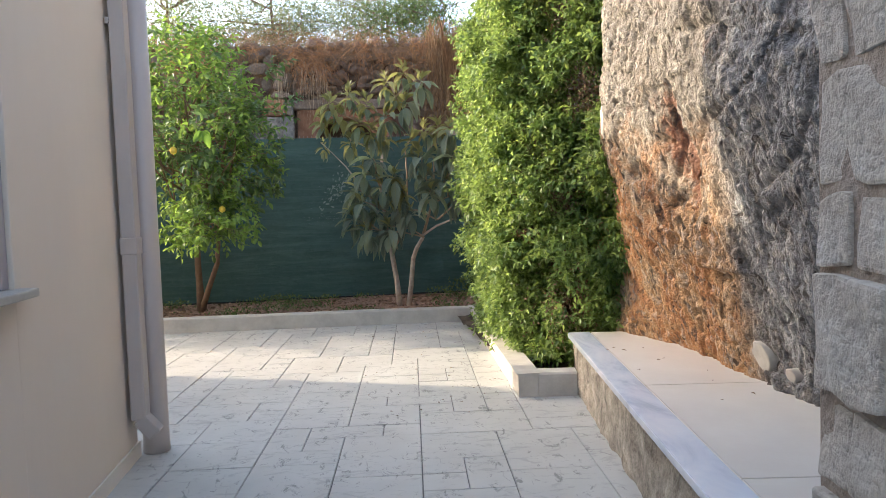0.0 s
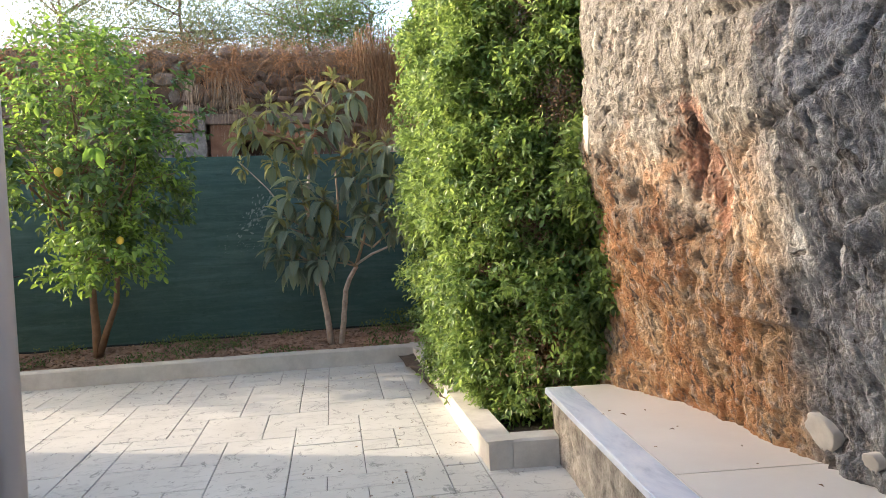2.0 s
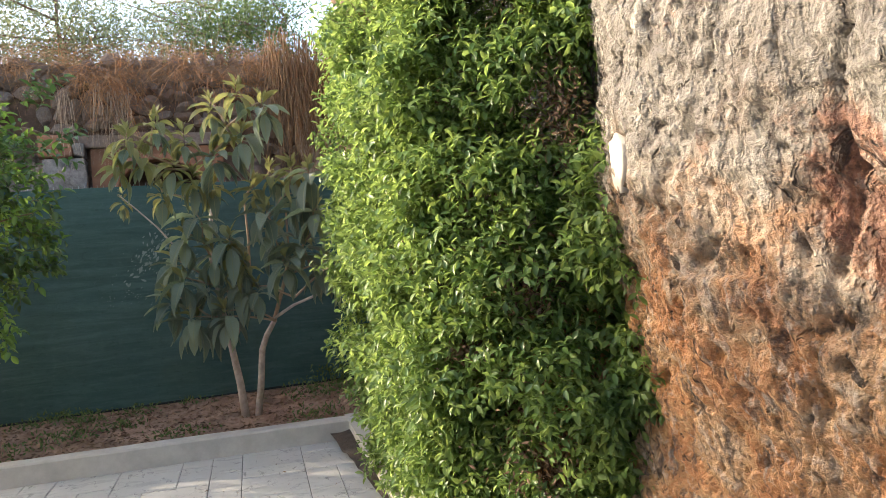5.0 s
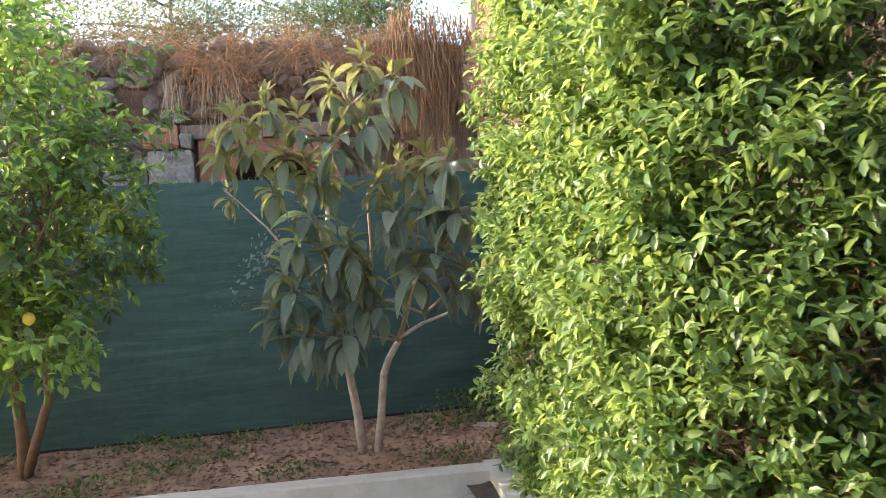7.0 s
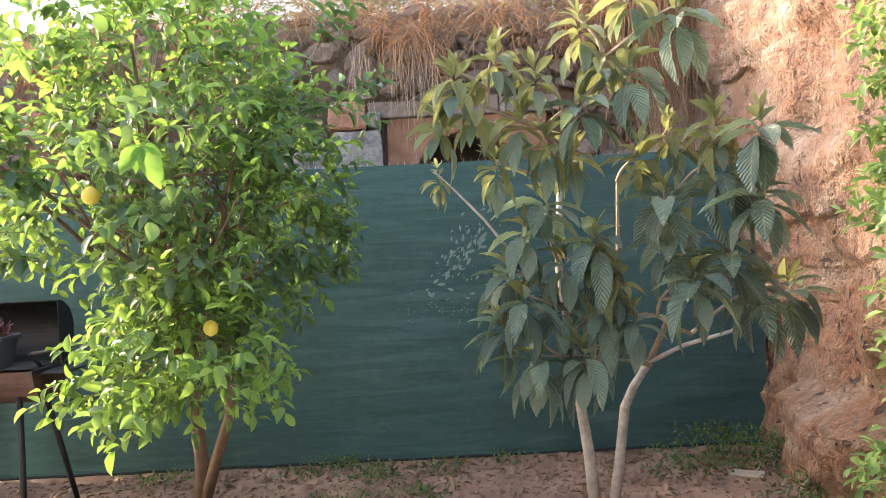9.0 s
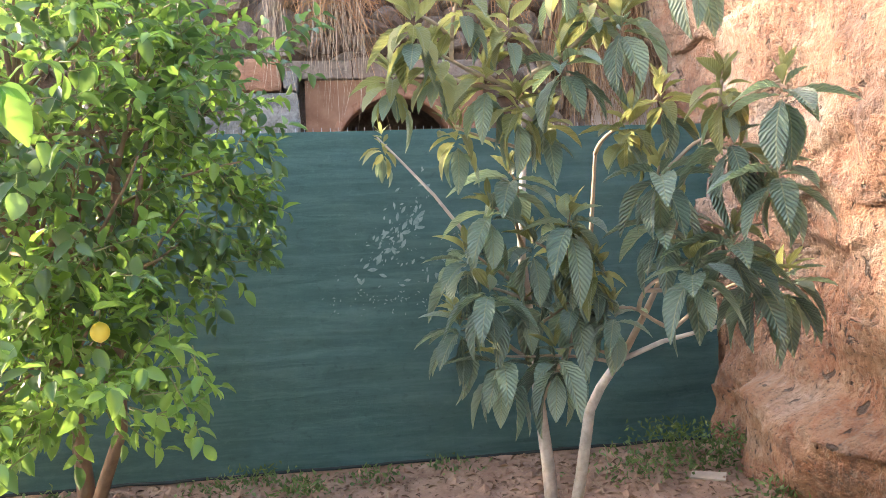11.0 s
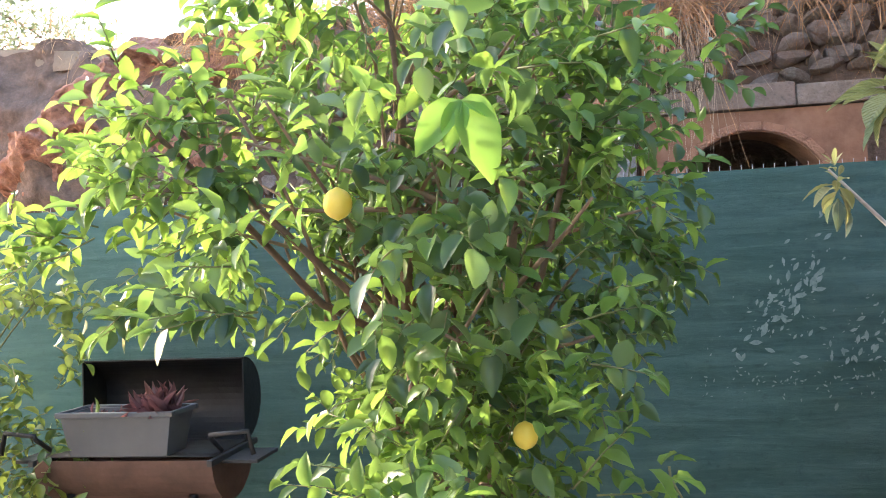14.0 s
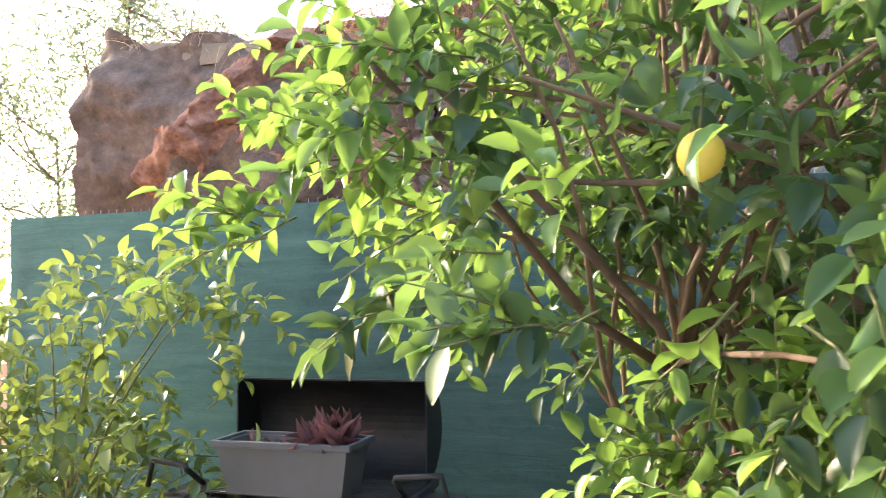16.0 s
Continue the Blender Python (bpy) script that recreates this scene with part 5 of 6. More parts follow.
    # brown inner leaves
    n = 5200
    pos = np.stack([rs.uniform(1.2, 1.9, n), rs.uniform(4.45, 6.1, n), rs.uniform(0.15, 2.8, n)], 1)
    bare = []
    for c, r, m in (((1.58, 4.2, 1.92), (0.12, 0.12, 0.18), 520), ((1.24, 4.46, 0.99), (0.10, 0.06, 0.05), 200), ((1.45, 4.28, 1.25), (0.12, 0.08, 0.12), 320), ((1.5, 4.3, 0.55), (0.18, 0.10, 0.24), 620), ((1.45, 4.35, 2.5), (0.08, 0.08, 0.2), 300)):
        bare.append(np.array(c) + rs.normal(size=(m, 3)) * np.array(r) * 0.6)
    pos = np.concatenate([pos] + bare)
    n = len(pos)
    V, F = scatter_leaves(pos - np.array(base), unit(rs, n), unit(rs, n), rs.uniform(0.018, 0.04, n), rs.uniform(0.007, 0.014, n), SMALL_T)
    tagged(array_ob("dead_inner_leaves", V, F, DEAD_LEAF, th, True), kind="stuff")
    return th


hedge()

# ---------------------------------------------------------------- citrus shrub by the fence end


def citrus_shrub():
    rs, rng = np.random.default_rng(31), random.Random(31)
    base = Vector((-3.75, 8.1, 0.06))
    th = empty("citrus_shrub", base, "sparse young citrus shrub with yellowing leaves", "shrub")
    starts, ways, lines = [], [], []
    tubes_ob("trunk", [([(0, 0, -0.02), (0.02, 0, 0.4), (-0.02, 0.02, 0.9)], 0.02, 0.012)], BARK_LEMON, th, 8)
    for k in range(30):
        c = Vector((rng.uniform(-0.75, 0.55), rng.uniform(-0.4, 0.3), rng.uniform(0.45, 1.78)))
        lines.append((bend(Vector((0, 0, min(0.85, c.z * 0.5))), c, rng, 0.08, 5, 0.03), 0.007, 0.003))
        for j in range(13):
            starts.append(np.array(c) + rs.normal(size=3) * 0.12)
            ways.append(rs.normal(size=3) + np.array([0, 0, 0.2]))
    P, W, U, L, Wd, tw = twigs_with_leaves(rs, np.array(starts), np.array(ways), (4, 7), 0.03, 0.85, 0.075, 0.04, LEMON_T, 0.05)
    V, F = scatter_leaves(P, W, U, L, Wd, LEMON_T)
    tagged(array_ob("crown", V, F, SHRUB_LEAF, th), kind="stuff")
    for ln in lines:
        tubes_ob("branch", [ln], TWIG, th, 5)
    tagged(tubes_ob("twig_mass", tw, TWIG, th, 4), kind="stuff")


citrus_shrub()

# ---------------------------------------------------------------- barbecue and planter trough


def barbecue():
    at = Vector((-2.78, 8.25, 0.07))
    th = empty("barbecue", at, "rusty half-drum barbecue with open black lid", "barbecue")
    L0, L1, R, zc = -0.44, 0.33, 0.20, 0.88

    def half(name, mat, a0, a1, cy, cz, r, label=""):
        N = 20
        V, F = [], []
        for rr in (r, r - 0.006):
            for x in (L0, L1):
                for k in range(N + 1):
                    w = a0 + (a1 - a0) * k / N
                    V.append((x, cy + rr * math.cos(w), cz + rr * math.sin(w)))
        n = N + 1
        for k in range(N):
            F += [(k, k + 1, n + k + 1, n + k), (2 * n + k, 3 * n + k, 3 * n + k + 1, 2 * n + k + 1)]
            F += [(k, 2 * n + k, 2 * n + k + 1, k + 1), (n + k, n + k + 1, 3 * n + k + 1, 3 * n + k)]
        F += [(0, n, 3 * n, 2 * n), (N, 2 * n + N, 3 * n + N, n + N)]
        ob = mesh_ob(name, V, F, mat, th, False)
        if label:
            tagged(ob, label)
        for x in (L0 + 0.004, L1 - 0.004):
            bm = bmesh.new()
            ring = [[bm.verts.new((x + dx, cy + r * 0.985 * math.cos(a0 + (a1 - a0) * k / N), cz + r * 0.985 * math.sin(a0 + (a1 - a0) * k / N))) for k in range(n)] for dx in (-0.003, 0.003)]
            bm.faces.new(ring[0])
            bm.faces.new(ring[1][::-1])
            for k in range(n):
                k2 = (k + 1) % n
                bm.faces.new((ring[0][k], ring[0][k2], ring[1][k2], ring[1][k]))
            part("end_plate", bm, mat, ob)
        return ob

    body = half("drum", RUST, math.pi, 2 * math.pi, 0, zc, R)
    lid = half("lid", BLACK_IRON, -math.pi / 2, math.pi / 2, 0.12, zc + 0.19, 0.18, "black open lid")
    bars = [([(L0, -R + 0.02 + 0.02 * k, zc + 0.012), (L1, -R + 0.02 + 0.02 * k, zc + 0.012)], 0.003, 0.003) for k in range(19)]
    tubes_ob("grate", bars, DARK_STEEL, th, 5)
    for x in (L0, L1):
        bm = bmesh.new()
        box(bm, (x - 0.012, -R - 0.02, zc - 0.02), (x + 0.012, R + 0.02, zc + 0.005), 0.004)
        part("rim", bm, DARK_STEEL, th)
    for sx in (-1, 1):
        for sy in (-1, 1):
            v, f = tube_arrays([(sx * 0.27 - 0.055, sy * 0.13, zc - 0.15), (sx * 0.36 - 0.055, sy * 0.30, -0.03)], [0.018, 0.016], 8)
            mesh_ob("leg", v, f, BLACK_IRON, th, True)
        tubes_ob("handle", [([(sx * 0.38 - 0.055, -0.10, zc + 0.02), (sx * 0.38 - 0.055, -0.20, zc + 0.09), (sx * 0.38 - 0.055, -0.20, zc + 0.10), (sx * 0.53 - 0.055, -0.18, zc + 0.11), (sx * 0.55 - 0.055, -0.18, zc + 0.02)], 0.010, 0.010)], BLACK_IRON, th, 8)
        bm = bmesh.new()
        box(bm, (sx * 0.46 - 0.055 - 0.08, -0.12, zc - 0.03), (sx * 0.46 - 0.055 + 0.08, 0.10, zc - 0.015), 0.004)
        part("side_shelf", bm, DARK_STEEL, th)
    return th


barbecue()


def trough():
    at = Vector((-2.85, 8.13, 0.967))
    th = empty("planter_trough", at, "grey plastic planter trough standing on the barbecue grate", "planter")
    bm = bmesh.new()
    lo = [(-0.21, -0.075, 0), (0.21, -0.075, 0), (0.21, 0.075, 0), (-0.21, 0.075, 0)]
    hi = [(-0.24, -0.095, 0.17), (0.24, -0.095, 0.17), (0.24, 0.095, 0.17), (-0.24, 0.095, 0.17)]
    inn = [(-0.222, -0.08, 0.17), (0.222, -0.08, 0.17), (0.222, 0.08, 0.17), (-0.222, 0.08, 0.17)]
    bot = [(-0.21, -0.07, 0.12), (0.21, -0.07, 0.12), (0.21, 0.07, 0.12), (-0.21, 0.07, 0.12)]
    R = [[bm.verts.new(p) for p in ring] for ring in (lo, hi, inn, bot)]
    bm.faces.new(R[0][::-1])
    for a, b in ((0, 1), (1, 2), (2, 3)):
        for k in range(4):
            bm.faces.new((R[a][k], R[a][(k + 1) % 4], R[b][(k + 1) % 4], R[b][k]))
    bm.faces.new(R[3])
    part("trough", bm, POT_PLASTIC, th)
    for lo_, hi_ in (((-0.255, -0.108, 0.158), (0.255, -0.09, 0.18)), ((-0.255, 0.09, 0.158), (0.255, 0.108, 0.18)), ((-0.255, -0.089, 0.158), (-0.237, 0.089, 0.18)), ((0.237, -0.089, 0.158), (0.255, 0.089, 0.18))):
        box_ob("rim", lo_, hi_, POT_PLASTIC, th, 0.005)
    box_ob("potting_soil", (-0.212, -0.074, 0.121), (0.212, 0.074, 0.15), SOIL, th, 0.006)
    rs = np.random.default_rng(3)
    for cx, n, sz in ((0.13, 70, 0.135), (-0.12, 16, 0.05), (-0.05, 10, 0.04), (0.02, 8, 0.04)):
        P = np.array([(cx, 0, 0.14)]) + rs.normal(size=(n, 3)) * np.array([0.03, 0.02, 0.01])
        W = rs.normal(size=(n, 3)) * np.array([0.7, 0.6, 0.3]) + np.array([0, 0, 0.8])
        V, F = scatter_leaves(P, W, unit(rs, n), rs.uniform(0.6, 1.2, n) * sz, rs.uniform(0.2, 0.3, n) * sz, LEMON_T)
        array_ob("plant", V, F, POT_LEAF, th)


trough()

# ---------------------------------------------------------------- dry growth on the terrace


def blades(name, P, W, length, width, mat, sag, rs, seg=5, label="", cat="dry grass", wild=0.42):
    """Thin curved blades that bow down under their own weight; a sheet of stuff."""
    n = len(P)
    W = W / np.linalg.norm(W, axis=1, keepdims=True)
    side = np.cross(W, np.array([0, 0, 1.0]) + rs.normal(size=(n, 3)) * 0.5)
    side /= np.linalg.norm(side, axis=1, keepdims=True)
    curl = rs.normal(size=(n, 3)) * wild
    rows = []
    for i in range(seg + 1):
        t = i / seg
        c = P + W * (length * t)[:, None] + np.array([0, 0, -1.0]) * (sag * length * t * t)[:, None] + curl * (length * t * t)[:, None]
        hw = side * (width * (1 - 0.8 * t))[:, None]
        rows += [c - hw, c + hw]
    V = np.stack(rows, 1).reshape(-1, 3)
    k = 2 * (seg + 1)
    tf = np.array([(2 * i, 2 * i + 1, 2 * i + 3, 2 * i + 2) for i in range(seg)])
    F = (tf[None] + (np.arange(n) * k)[:, None, None]).reshape(-1, 4)
    ob = array_ob(name, V, F, mat)
    return tagged(ob, label, cat, kind="stuff")


rg = np.random.default_rng(77)


def along(n, x0, x1, y0, y1, z0, z1):
    return np.stack([rg.uniform(x0, x1, n), rg.uniform(y0, y1, n), rg.uniform(z0, z1, n)], 1)


n = 9000
P = along(n, -5.2, 2.4, 10.1, 12.4, 3.2, 3.5)
P[:, 2] += 0.10 * np.sin(P[:, 0] * 2.3) + 0.06 * np.sin(P[:, 0] * 5.1 + 1)
W = rg.normal(size=(n, 3)) * np.array([0.6, 0.5, 0.3]) + np.array([0, -0.25, 0.8])
blades("dry_grass", P, W, rg.uniform(0.10, 0.34, n), rg.uniform(0.002, 0.0045, n), DRY_GRASS, rg.uniform(0.2, 1.2, n), rg, 5, "dry straw-coloured grass along the terrace edge")
n = 6000
P = along(n, -3.6, 2.1, 9.84, 10.15, 3.08, 3.52)
keep = np.array([fbm(p[0] * 2.3, p[2] * 3, 1, 3) > 0.02 for p in P])
P = P[keep]
n = len(P)
W = rg.normal(size=(n, 3)) * np.array([1.1, 0.3, 0.7]) + np.array([0, -0.5, 0.1])
blades("hanging_dry_grass", P, W, rg.uniform(0.08, 0.34, n), rg.uniform(0.0018, 0.0036, n), RUST_GRASS, rg.uniform(0.2, 1.1, n), rg, 6, "tangle of rusty dry stems hanging over the rubble wall")
n = 2600
P = along(n, -3.4, 2.1, 9.95, 10.5, 3.3, 3.62)
W = rg.normal(size=(n, 3)) * np.array([1.0, 0.6, 0.5]) + np.array([0, -0.3, 0.3])
blades("dry_bramble", P, W, rg.uniform(0.2, 0.6, n), rg.uniform(0.002, 0.004, n), BROWN_VINE, rg.uniform(0.3, 1.2, n), rg, 6, "thicket of dry brown bramble on the terrace edge")
for cx, cz, n, sx, ln in ((-0.42, 3.20, 190, 0.30, 0.34), (-0.2, 3.06, 80, 0.2, 0.26), (0.5, 3.28, 110, 0.5, 0.3), (-1.9, 3.25, 160, 0.4, 0.36)):
    P = np.array([(cx, 9.86, cz)]) + rg.normal(size=(n, 3)) * np.array([sx * 0.5, 0.05, 0.07])
    W = rg.normal(size=(n, 3)) * np.array([0.9, 0.25, 0.6]) + np.array([-0.3, -0.5, 0.15])
    blades("rusty_fern", P, W, rg.uniform(0.5, 1.1, n) * ln, rg.uniform(0.0025, 0.005, n), RUST_GRASS, rg.uniform(0.5, 1.4, n), rg, 5, "clump of rust-coloured dried fern")
n = 700
P = along(n, 1.2, 1.95, 9.7, 9.95, 2.95, 3.75)
W = rg.normal(size=(n, 3)) * np.array([0.25, 0.12, 0.1]) + np.array([0, -0.1, -1.0])
blades("hanging_vine", P, W, rg.uniform(0.3, 0.75, n), rg.uniform(0.003, 0.006, n), BROWN_VINE, rg.uniform(0.5, 0.9, n), rg, 6, "curtain of dried brown vine over the wall", wild=0.2)
for cx in (-0.42, -0.32, -0.2, -0.75):
    n = 26
    P = np.array([(cx, 9.8, 3.05)]) + rg.normal(size=(n, 3)) * np.array([0.035, 0.02, 0.05])
    W = rg.normal(size=(n, 3)) * np.array([0.12, 0.05, 0.05]) + np.array([0, -0.08, -1])
    blades("dry_roots", P, W, rg.uniform(0.3, 0.75, n), rg.uniform(0.0018, 0.003, n), PALE_ROOT, rg.uniform(0.0, 0.2, n), rg, 6, "bundle of pale dry hanging roots", wild=0.09)


def far_tree(name, at, height, spread, nleaf, mat, seed, label, cat, bark, leaf=(0.07, 0.02), trunk=0.05, lean=(0, 0), clump=0.22):
    rs, rng = np.random.default_rng(seed), random.Random(seed)
    base = Vector(at)
    th = empty(name, base, label, cat)
    top = Vector((lean[0], lean[1], height * 0.8))
    tpts = bend((0, 0, -0.2), top, rng, 0.06, 7)
    tubes_ob("trunk", [(tpts, trunk, trunk * 0.25)], bark, th, 8)
    lines, tips = [], []
    for k in range(16):
        a = tpts[rng.randint(2, 7)]
        w = rng.uniform(0, 2 * math.pi)
        b = a + Vector((math.cos(w) * spread * rng.uniform(0.4, 1), math.sin(w) * spread * rng.uniform(0.4, 1), rng.uniform(-0.05, 0.5) * height * 0.6))
        br = bend(a, b, rng, 0.1, 6, 0.04)
        lines.append((br, trunk * 0.35, trunk * 0.1))
        for j in range(5):
            c = br[rng.randint(2, 6)]
            d = c + Vector((rng.uniform(-1, 1), rng.uniform(-1, 1), rng.uniform(-0.3, 0.8))) * spread * 0.4
            lines.append((bend(c, d, rng, 0.12, 4), trunk * 0.12, trunk * 0.04))
            tips.append(d)
    for ln in [q for i, q in enumerate(lines) if i % 6 == 0]:
        tubes_ob("limb", [ln], bark, th, 5)
    tagged(tubes_ob("twig_mass", [q for i, q in enumerate(lines) if i % 6], bark, th, 4), kind="stuff")
    idx = rs.integers(0, len(tips), nleaf)
    P = np.array([tuple(t) for t in tips])[idx] + rs.normal(size=(nleaf, 3)) * clump
    V, F = scatter_leaves(P, unit(rs, nleaf), unit(rs, nleaf), rs.uniform(0.6, 1.3, nleaf) * leaf[0], rs.uniform(0.7, 1.2, nleaf) * leaf[1], SMALL_T)
    tagged(array_ob("crown", V, F, mat, th), kind="stuff")
    return th


far_tree("olive_tree", (-1.0, 12.6, 3.5), 2.0, 1.6, 7000, OLIVE_LEAF, 41, "thin olive tree on the terrace above the wall", "tree", TWIG_DARK)
far_tree("olive_tree", (-2.9, 13.2, 3.5), 2.2, 1.6, 6500, OLIVE_LEAF, 42, "thin olive tree on the terrace above the wall", "tree", TWIG_DARK)
far_tree("green_shrub", (1.7, 11.4, 3.5), 1.0, 0.8, 5200, WEED_LEAF, 43, "dense green shrub on the terrace", "shrub", TWIG_DARK, (0.05, 0.02), 0.03, clump=0.16)
far_tree("green_shrub", (0.4, 12.8, 3.5), 0.9, 0.9, 3600, OLIVE_LEAF, 44, "pale green shrub on the terrace", "shrub", TWIG_DARK, (0.05, 0.02), 0.03, clump=0.18)
far_tree("green_shrub", (-0.6, 11.5, 3.45), 0.7, 0.7, 3800, OLIVE_LEAF, 51, "pale green shrub on the terrace", "shrub", TWIG_DARK, (0.05, 0.02), 0.025, clump=0.16)
far_tree("green_shrub", (1.0, 11.9, 3.45), 0.9, 0.8, 4800, WEED_LEAF, 52, "dense green shrub on the terrace", "shrub", TWIG_DARK, (0.05, 0.02), 0.03, clump=0.17)
far_tree("green_shrub", (-2.2, 11.8, 3.45), 0.8, 0.9, 3600, OLIVE_LEAF, 53, "pale green shrub on the terrace", "shrub", TWIG_DARK, (0.05, 0.02), 0.025, clump=0.18)
far_tree("olive_tree", (0.9, 14.5, 3.6), 2.2, 1.8, 7000, OLIVE_LEAF, 54, "thin olive tree on the terrace above the wall", "tree", TWIG_DARK)
far_tree("tamarisk_tree", (-6.5, 11.6, -0.05), 6.6, 1.0, 11000, OLIVE_LEAF, 45, "wispy feathery tree beside the cave rock", "tree", TWIG_DARK, (0.10, 0.018), 0.05, clump=0.2)
far_tree("tamarisk_tree", (-8.6, 13.0, -0.05), 4.6, 1.5, 8000, OLIVE_LEAF, 46, "wispy feathery tree beside the cave rock", "tree", TWIG_DARK, (0.10, 0.018), 0.05, clump=0.25)

# ---------------------------------------------------------------- litter and weeds on the soil



def soil_z(x, y):
    y0 = 7.70 - 0.071 * (x + 5.4)
    return soil_fn((x + 5.6) / 7.9, (y - y0) / (10.1 - y0))[2]


n = 8500
P = along(n, -4.5, 1.95, 7.4, 8.95, 0.0, 0.0)
P = P[P[:, 1] > 7.74 - 0.071 * (P[:, 0] + 5.4)]
n = len(P)
P[:, 2] = [soil_z(p[0], p[1]) + 0.006 for p in P]
W = rg.normal(size=(n, 3)) * np.array([1, 1, 0.12])
U = np.array([0, 0, 1.0]) + rg.normal(size=(n, 3)) * 0.35
V, F = scatter_leaves(P, W, U, 0.012 + 0.06 * rg.random(n) ** 2.5, 0.006 + 0.018 * rg.random(n) ** 2, SMALL_T)
tagged(array_ob("leaf_litter", V, F, DEAD_LEAF), "dead leaves and twigs scattered on the soil", "leaf litter", kind="stuff")
# a few dry bits blown onto the paving and the bench
n = 60
P = along(n, 0.1, 1.0, 3.6, 6.9, 0.004, 0.006)
B = np.stack([rg.uniform(1.35, 1.75, 12), rg.uniform(2.3, 3.9, 12), np.full(12, 0.375)], 1)
P = np.concatenate([P, B])
n = len(P)
W = rg.normal(size=(n, 3)) * np.array([1, 1, 0.05])
L = rg.uniform(0.008, 0.03, n)
V, F = scatter_leaves(P, W, np.array([0, 0, 1.0]) + rg.normal(size=(n, 3)) * 0.2, L, L * 0.45, SMALL_T)
tagged(array_ob("blown_leaves", V, F, DEAD_LEAF), "tiny dry leaf bits on the paving and bench", "leaf litter", kind="stuff")
pebbles = random.Random(8)
V, F = [], []
for k in range(1100):
    x, y = pebbles.uniform(-4, 1.9), pebbles.uniform(7.72, 8.95)
    z = soil_z(x, y)
    s = 0.006 + 0.035 * pebbles.random() ** 2
    o = len(V)
    V += [(x - s, y, z), (x, y - s, z), (x + s, y, z), (x, y + s, z), (x + s * 0.2, y, z + s * 0.8)]
    F += [(o, o + 1, o + 4, o + 4)[:3], (o + 1, o + 2, o + 4), (o + 2, o + 3, o + 4), (o + 3, o, o + 4)]
tagged(mesh_ob("clods", V, F, SOIL), "small clods of earth on the soil", "clods", kind="stuff")


def weed(at, r, h, n, seed):
    rs = np.random.default_rng(seed)
    ob = np.array([at]) + rs.normal(size=(n, 3)) * np.array([r, r * 0.6, 0.0])
    W = rs.normal(size=(n, 3)) * np.array([0.7, 0.7, 0.3]) + np.array([0, 0, 0.7])
    P = ob + np.array([0, 0, 1.0]) * (rs.random(n) * h)[:, None]
    V, F = scatter_leaves(P - np.array(at), W, unit(rs, n), rs.uniform(0.02, 0.05, n), rs.uniform(0.01, 0.022, n), SMALL_T)
    w = array_ob("weed", V, F, WEED_LEAF)
    w.location = at
    return tagged(w, "low green weed growing from the soil", "weed", "weeds along the fence", "stuff")


for k, (x, y, r, h, n) in enumerate(((1.55, 8.72, 0.14, 0.22, 420), (1.78, 8.5, 0.12, 0.2, 320), (-0.62, 8.6, 0.1, 0.12, 160), (-0.25, 8.75, 0.08, 0.08, 90), (1.75, 7.9, 0.12, 0.16, 260), (-2.0, 8.7, 0.12, 0.1, 120),
                                     (-0.9, 8.85, 0.1, 0.1, 110), (0.2, 8.85, 0.1, 0.06, 70), (1.62, 7.5, 0.1, 0.14, 200), (-1.1, 8.8, 0.12, 0.07, 90), (1.25, 8.5, 0.16, 0.14, 240), (-0.75, 8.1, 0.14, 0.09, 170), (-1.2, 7.85, 0.16, 0.08, 150), (0.1, 7.75, 0.12, 0.05, 90), (1.1, 7.6, 0.13, 0.1, 140), (-2.3, 8.1, 0.16, 0.09, 160), (-0.35, 8.3, 0.1, 0.06, 80))):
    weed((x, y, 0.07), r, h, n, 100 + k)
tagged(mesh_ob("cardboard_scrap", [(-0.09, -0.03, 0), (0.09, -0.05, 0.012), (0.10, 0.04, 0.02), (-0.08, 0.05, 0.004), (-0.09, -0.03, 0.008), (0.09, -0.05, 0.02), (0.10, 0.04, 0.028), (-0.08, 0.05, 0.012)],
               [(0, 1, 2, 3), (4, 5, 6, 7), (0, 1, 5, 4), (1, 2, 6, 5), (2, 3, 7, 6), (3, 0, 4, 7)], CARDBOARD), "pale flat scrap lying on the soil", "scrap").matrix_basis = pose(1.55, 8.35, 0.085, 4, 3, -25)

# ---------------------------------------------------------------- patio tiles, last

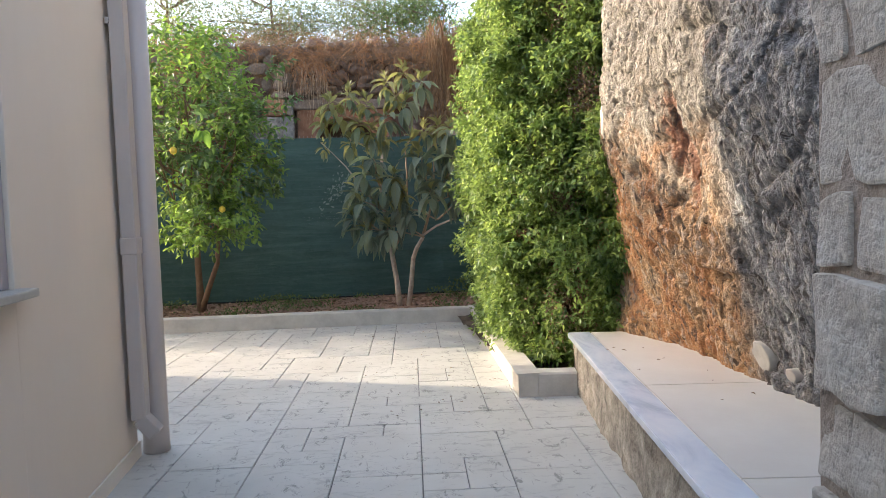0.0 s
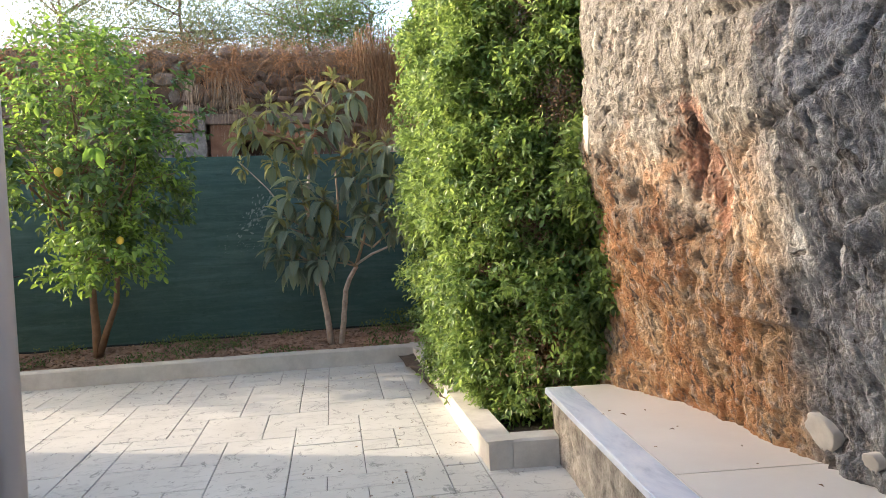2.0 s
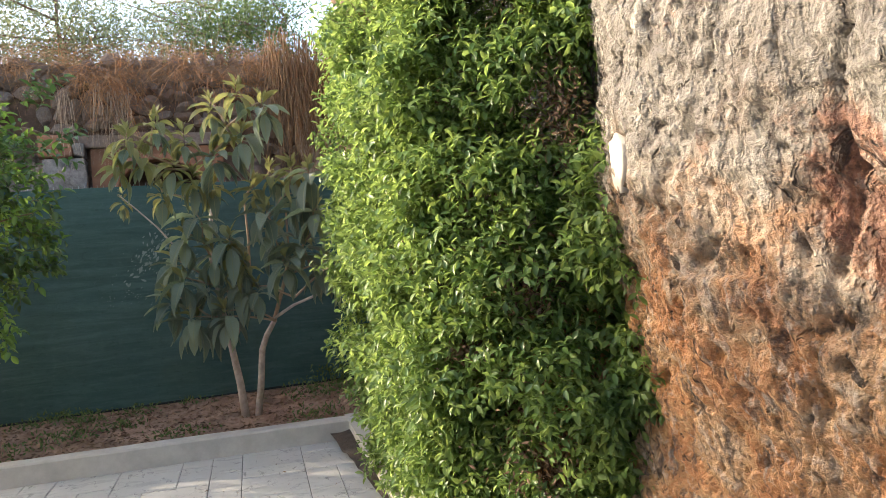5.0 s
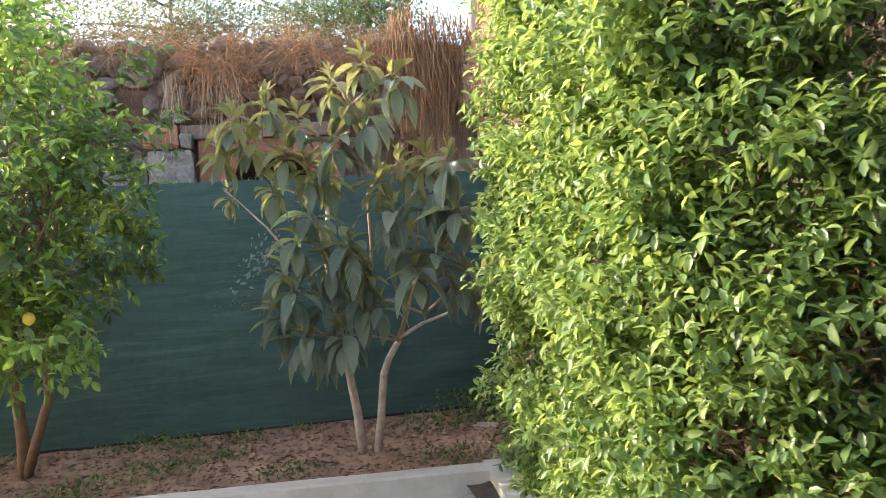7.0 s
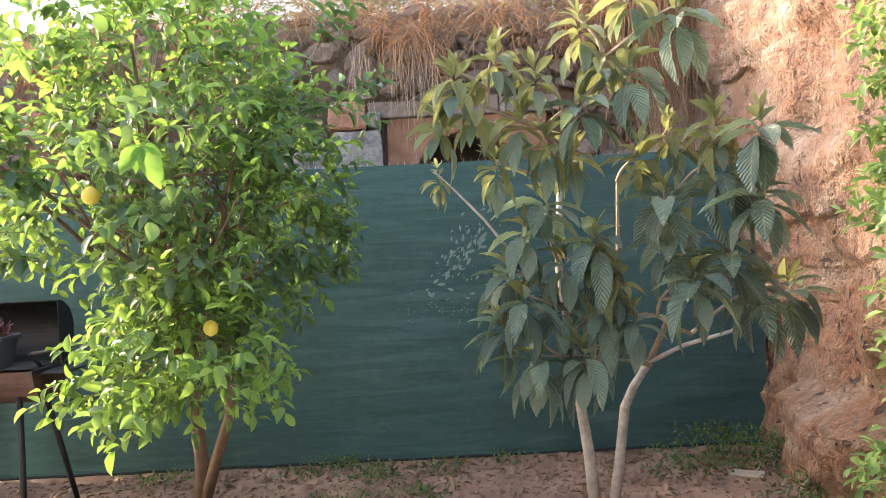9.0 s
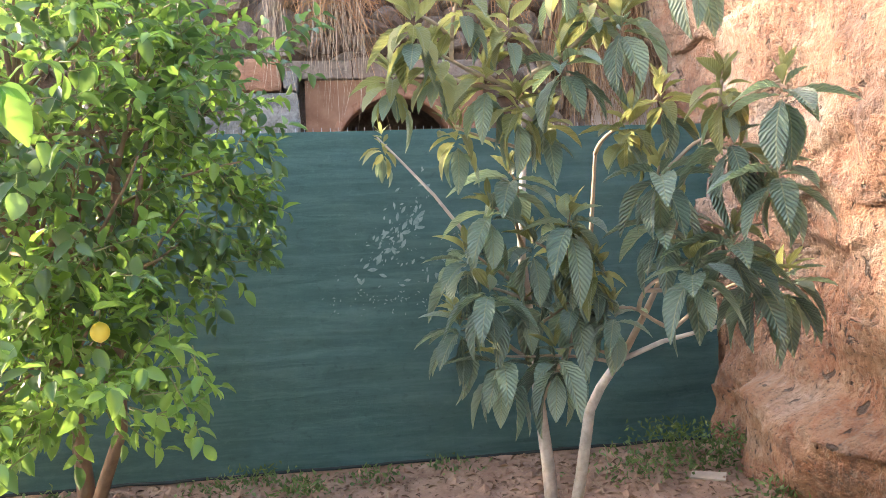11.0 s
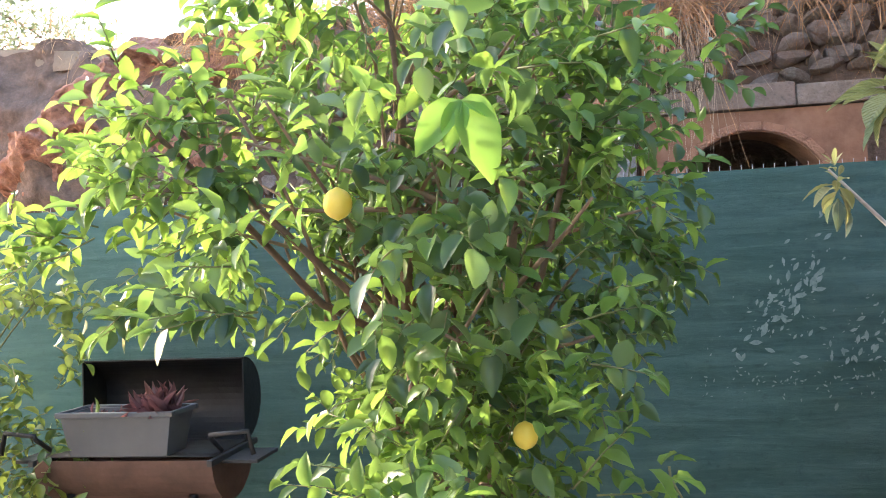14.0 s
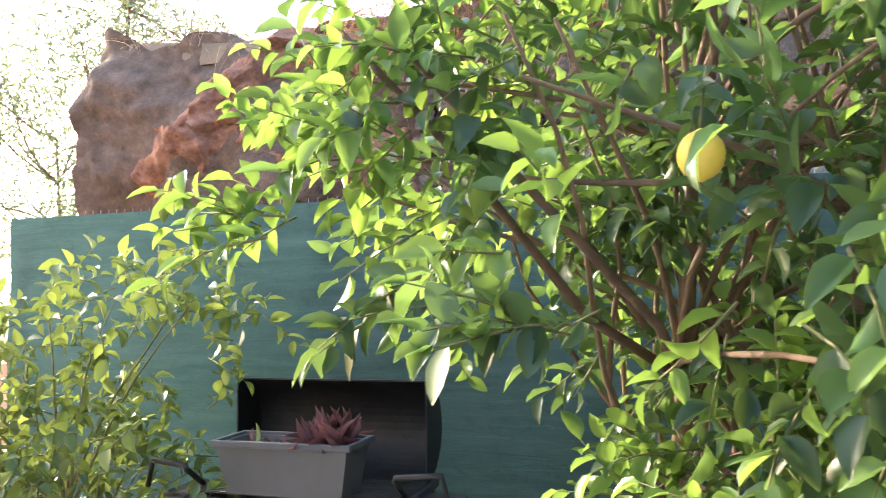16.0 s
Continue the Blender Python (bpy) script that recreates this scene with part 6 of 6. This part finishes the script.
tile_rng = random.Random(19)
CELL = 0.20
TM = pose(0, 0, 0, 0, 0, -5.0)
NX, NY = 35, 59
used = [[False] * NY for _ in range(NX)]
shapes = [(2, 2), (2, 2), (3, 2), (2, 1), (2, 3), (1, 2), (2, 2), (1, 1)]
tile_cache = {}


def tile_mesh(w, h):
    if (w, h) not in tile_cache:
        bm = bmesh.new()
        g = 0.0022
        box(bm, (g, g, -0.03), (w * CELL - g, h * CELL - g, 0.0), 0)
        top = [e for e in bm.edges if all(abs(q.co.z) < 1e-5 for q in e.verts)]
        bmesh.ops.bevel(bm, geom=top, offset=0.003, segments=1, affect="EDGES")
        me = bpy.data.meshes.new("tile")
        bm.to_mesh(me)
        bm.free()
        me.materials.append(TILE_STONE)
        tile_cache[(w, h)] = me
    return tile_cache[(w, h)]


rest_V, rest_F, single = [], [], 0
for j in range(NY):
    for i in range(NX):
        if used[i][j]:
            continue
        tile_rng.shuffle(shapes)
        for w, h in shapes + [(1, 1)]:
            if i + w <= NX and j + h <= NY and not any(used[i + a][j + b] for a in range(w) for b in range(h)):
                break
        for a in range(w):
            for b in range(h):
                used[i + a][j + b] = True
        o = TM @ Vector((-5.2 + i * CELL + 0.07, -4.0 + j * CELL + 0.05, tile_rng.uniform(-0.0012, 0.0012)))
        c = TM @ Vector((-5.2 + (i + w / 2) * CELL, -4.0 + (j + h / 2) * CELL, 0))
        if c.y > 7.70 - 0.071 * (c.x + 5.4) or c.x > 1.9 or (c.x < -1.2 and c.y < 3.3):
            continue
        near = 1.2 < c.y and -1.8 < c.x < 1.5 and single < 300
        if near:
            ob = new("tile", tile_mesh(w, h))
            ob.matrix_basis = Matrix.Translation(o) @ pose(0, 0, 0, tile_rng.uniform(-0.12, 0.12), tile_rng.uniform(-0.12, 0.12), -5.0)
            ob.parent = patio
            single += 1
        else:
            me = tile_mesh(w, h)
            k = len(rest_V)
            m = Matrix.Translation(o) @ pose(0, 0, 0, 0, 0, -5.0)
            rest_V += [m @ q.co for q in me.vertices]
            rest_F += [tuple(k + q for q in p.vertices) for p in me.polygons]
tagged(mesh_ob("far_tiles", rest_V, rest_F, TILE_STONE, patio), kind="stuff")
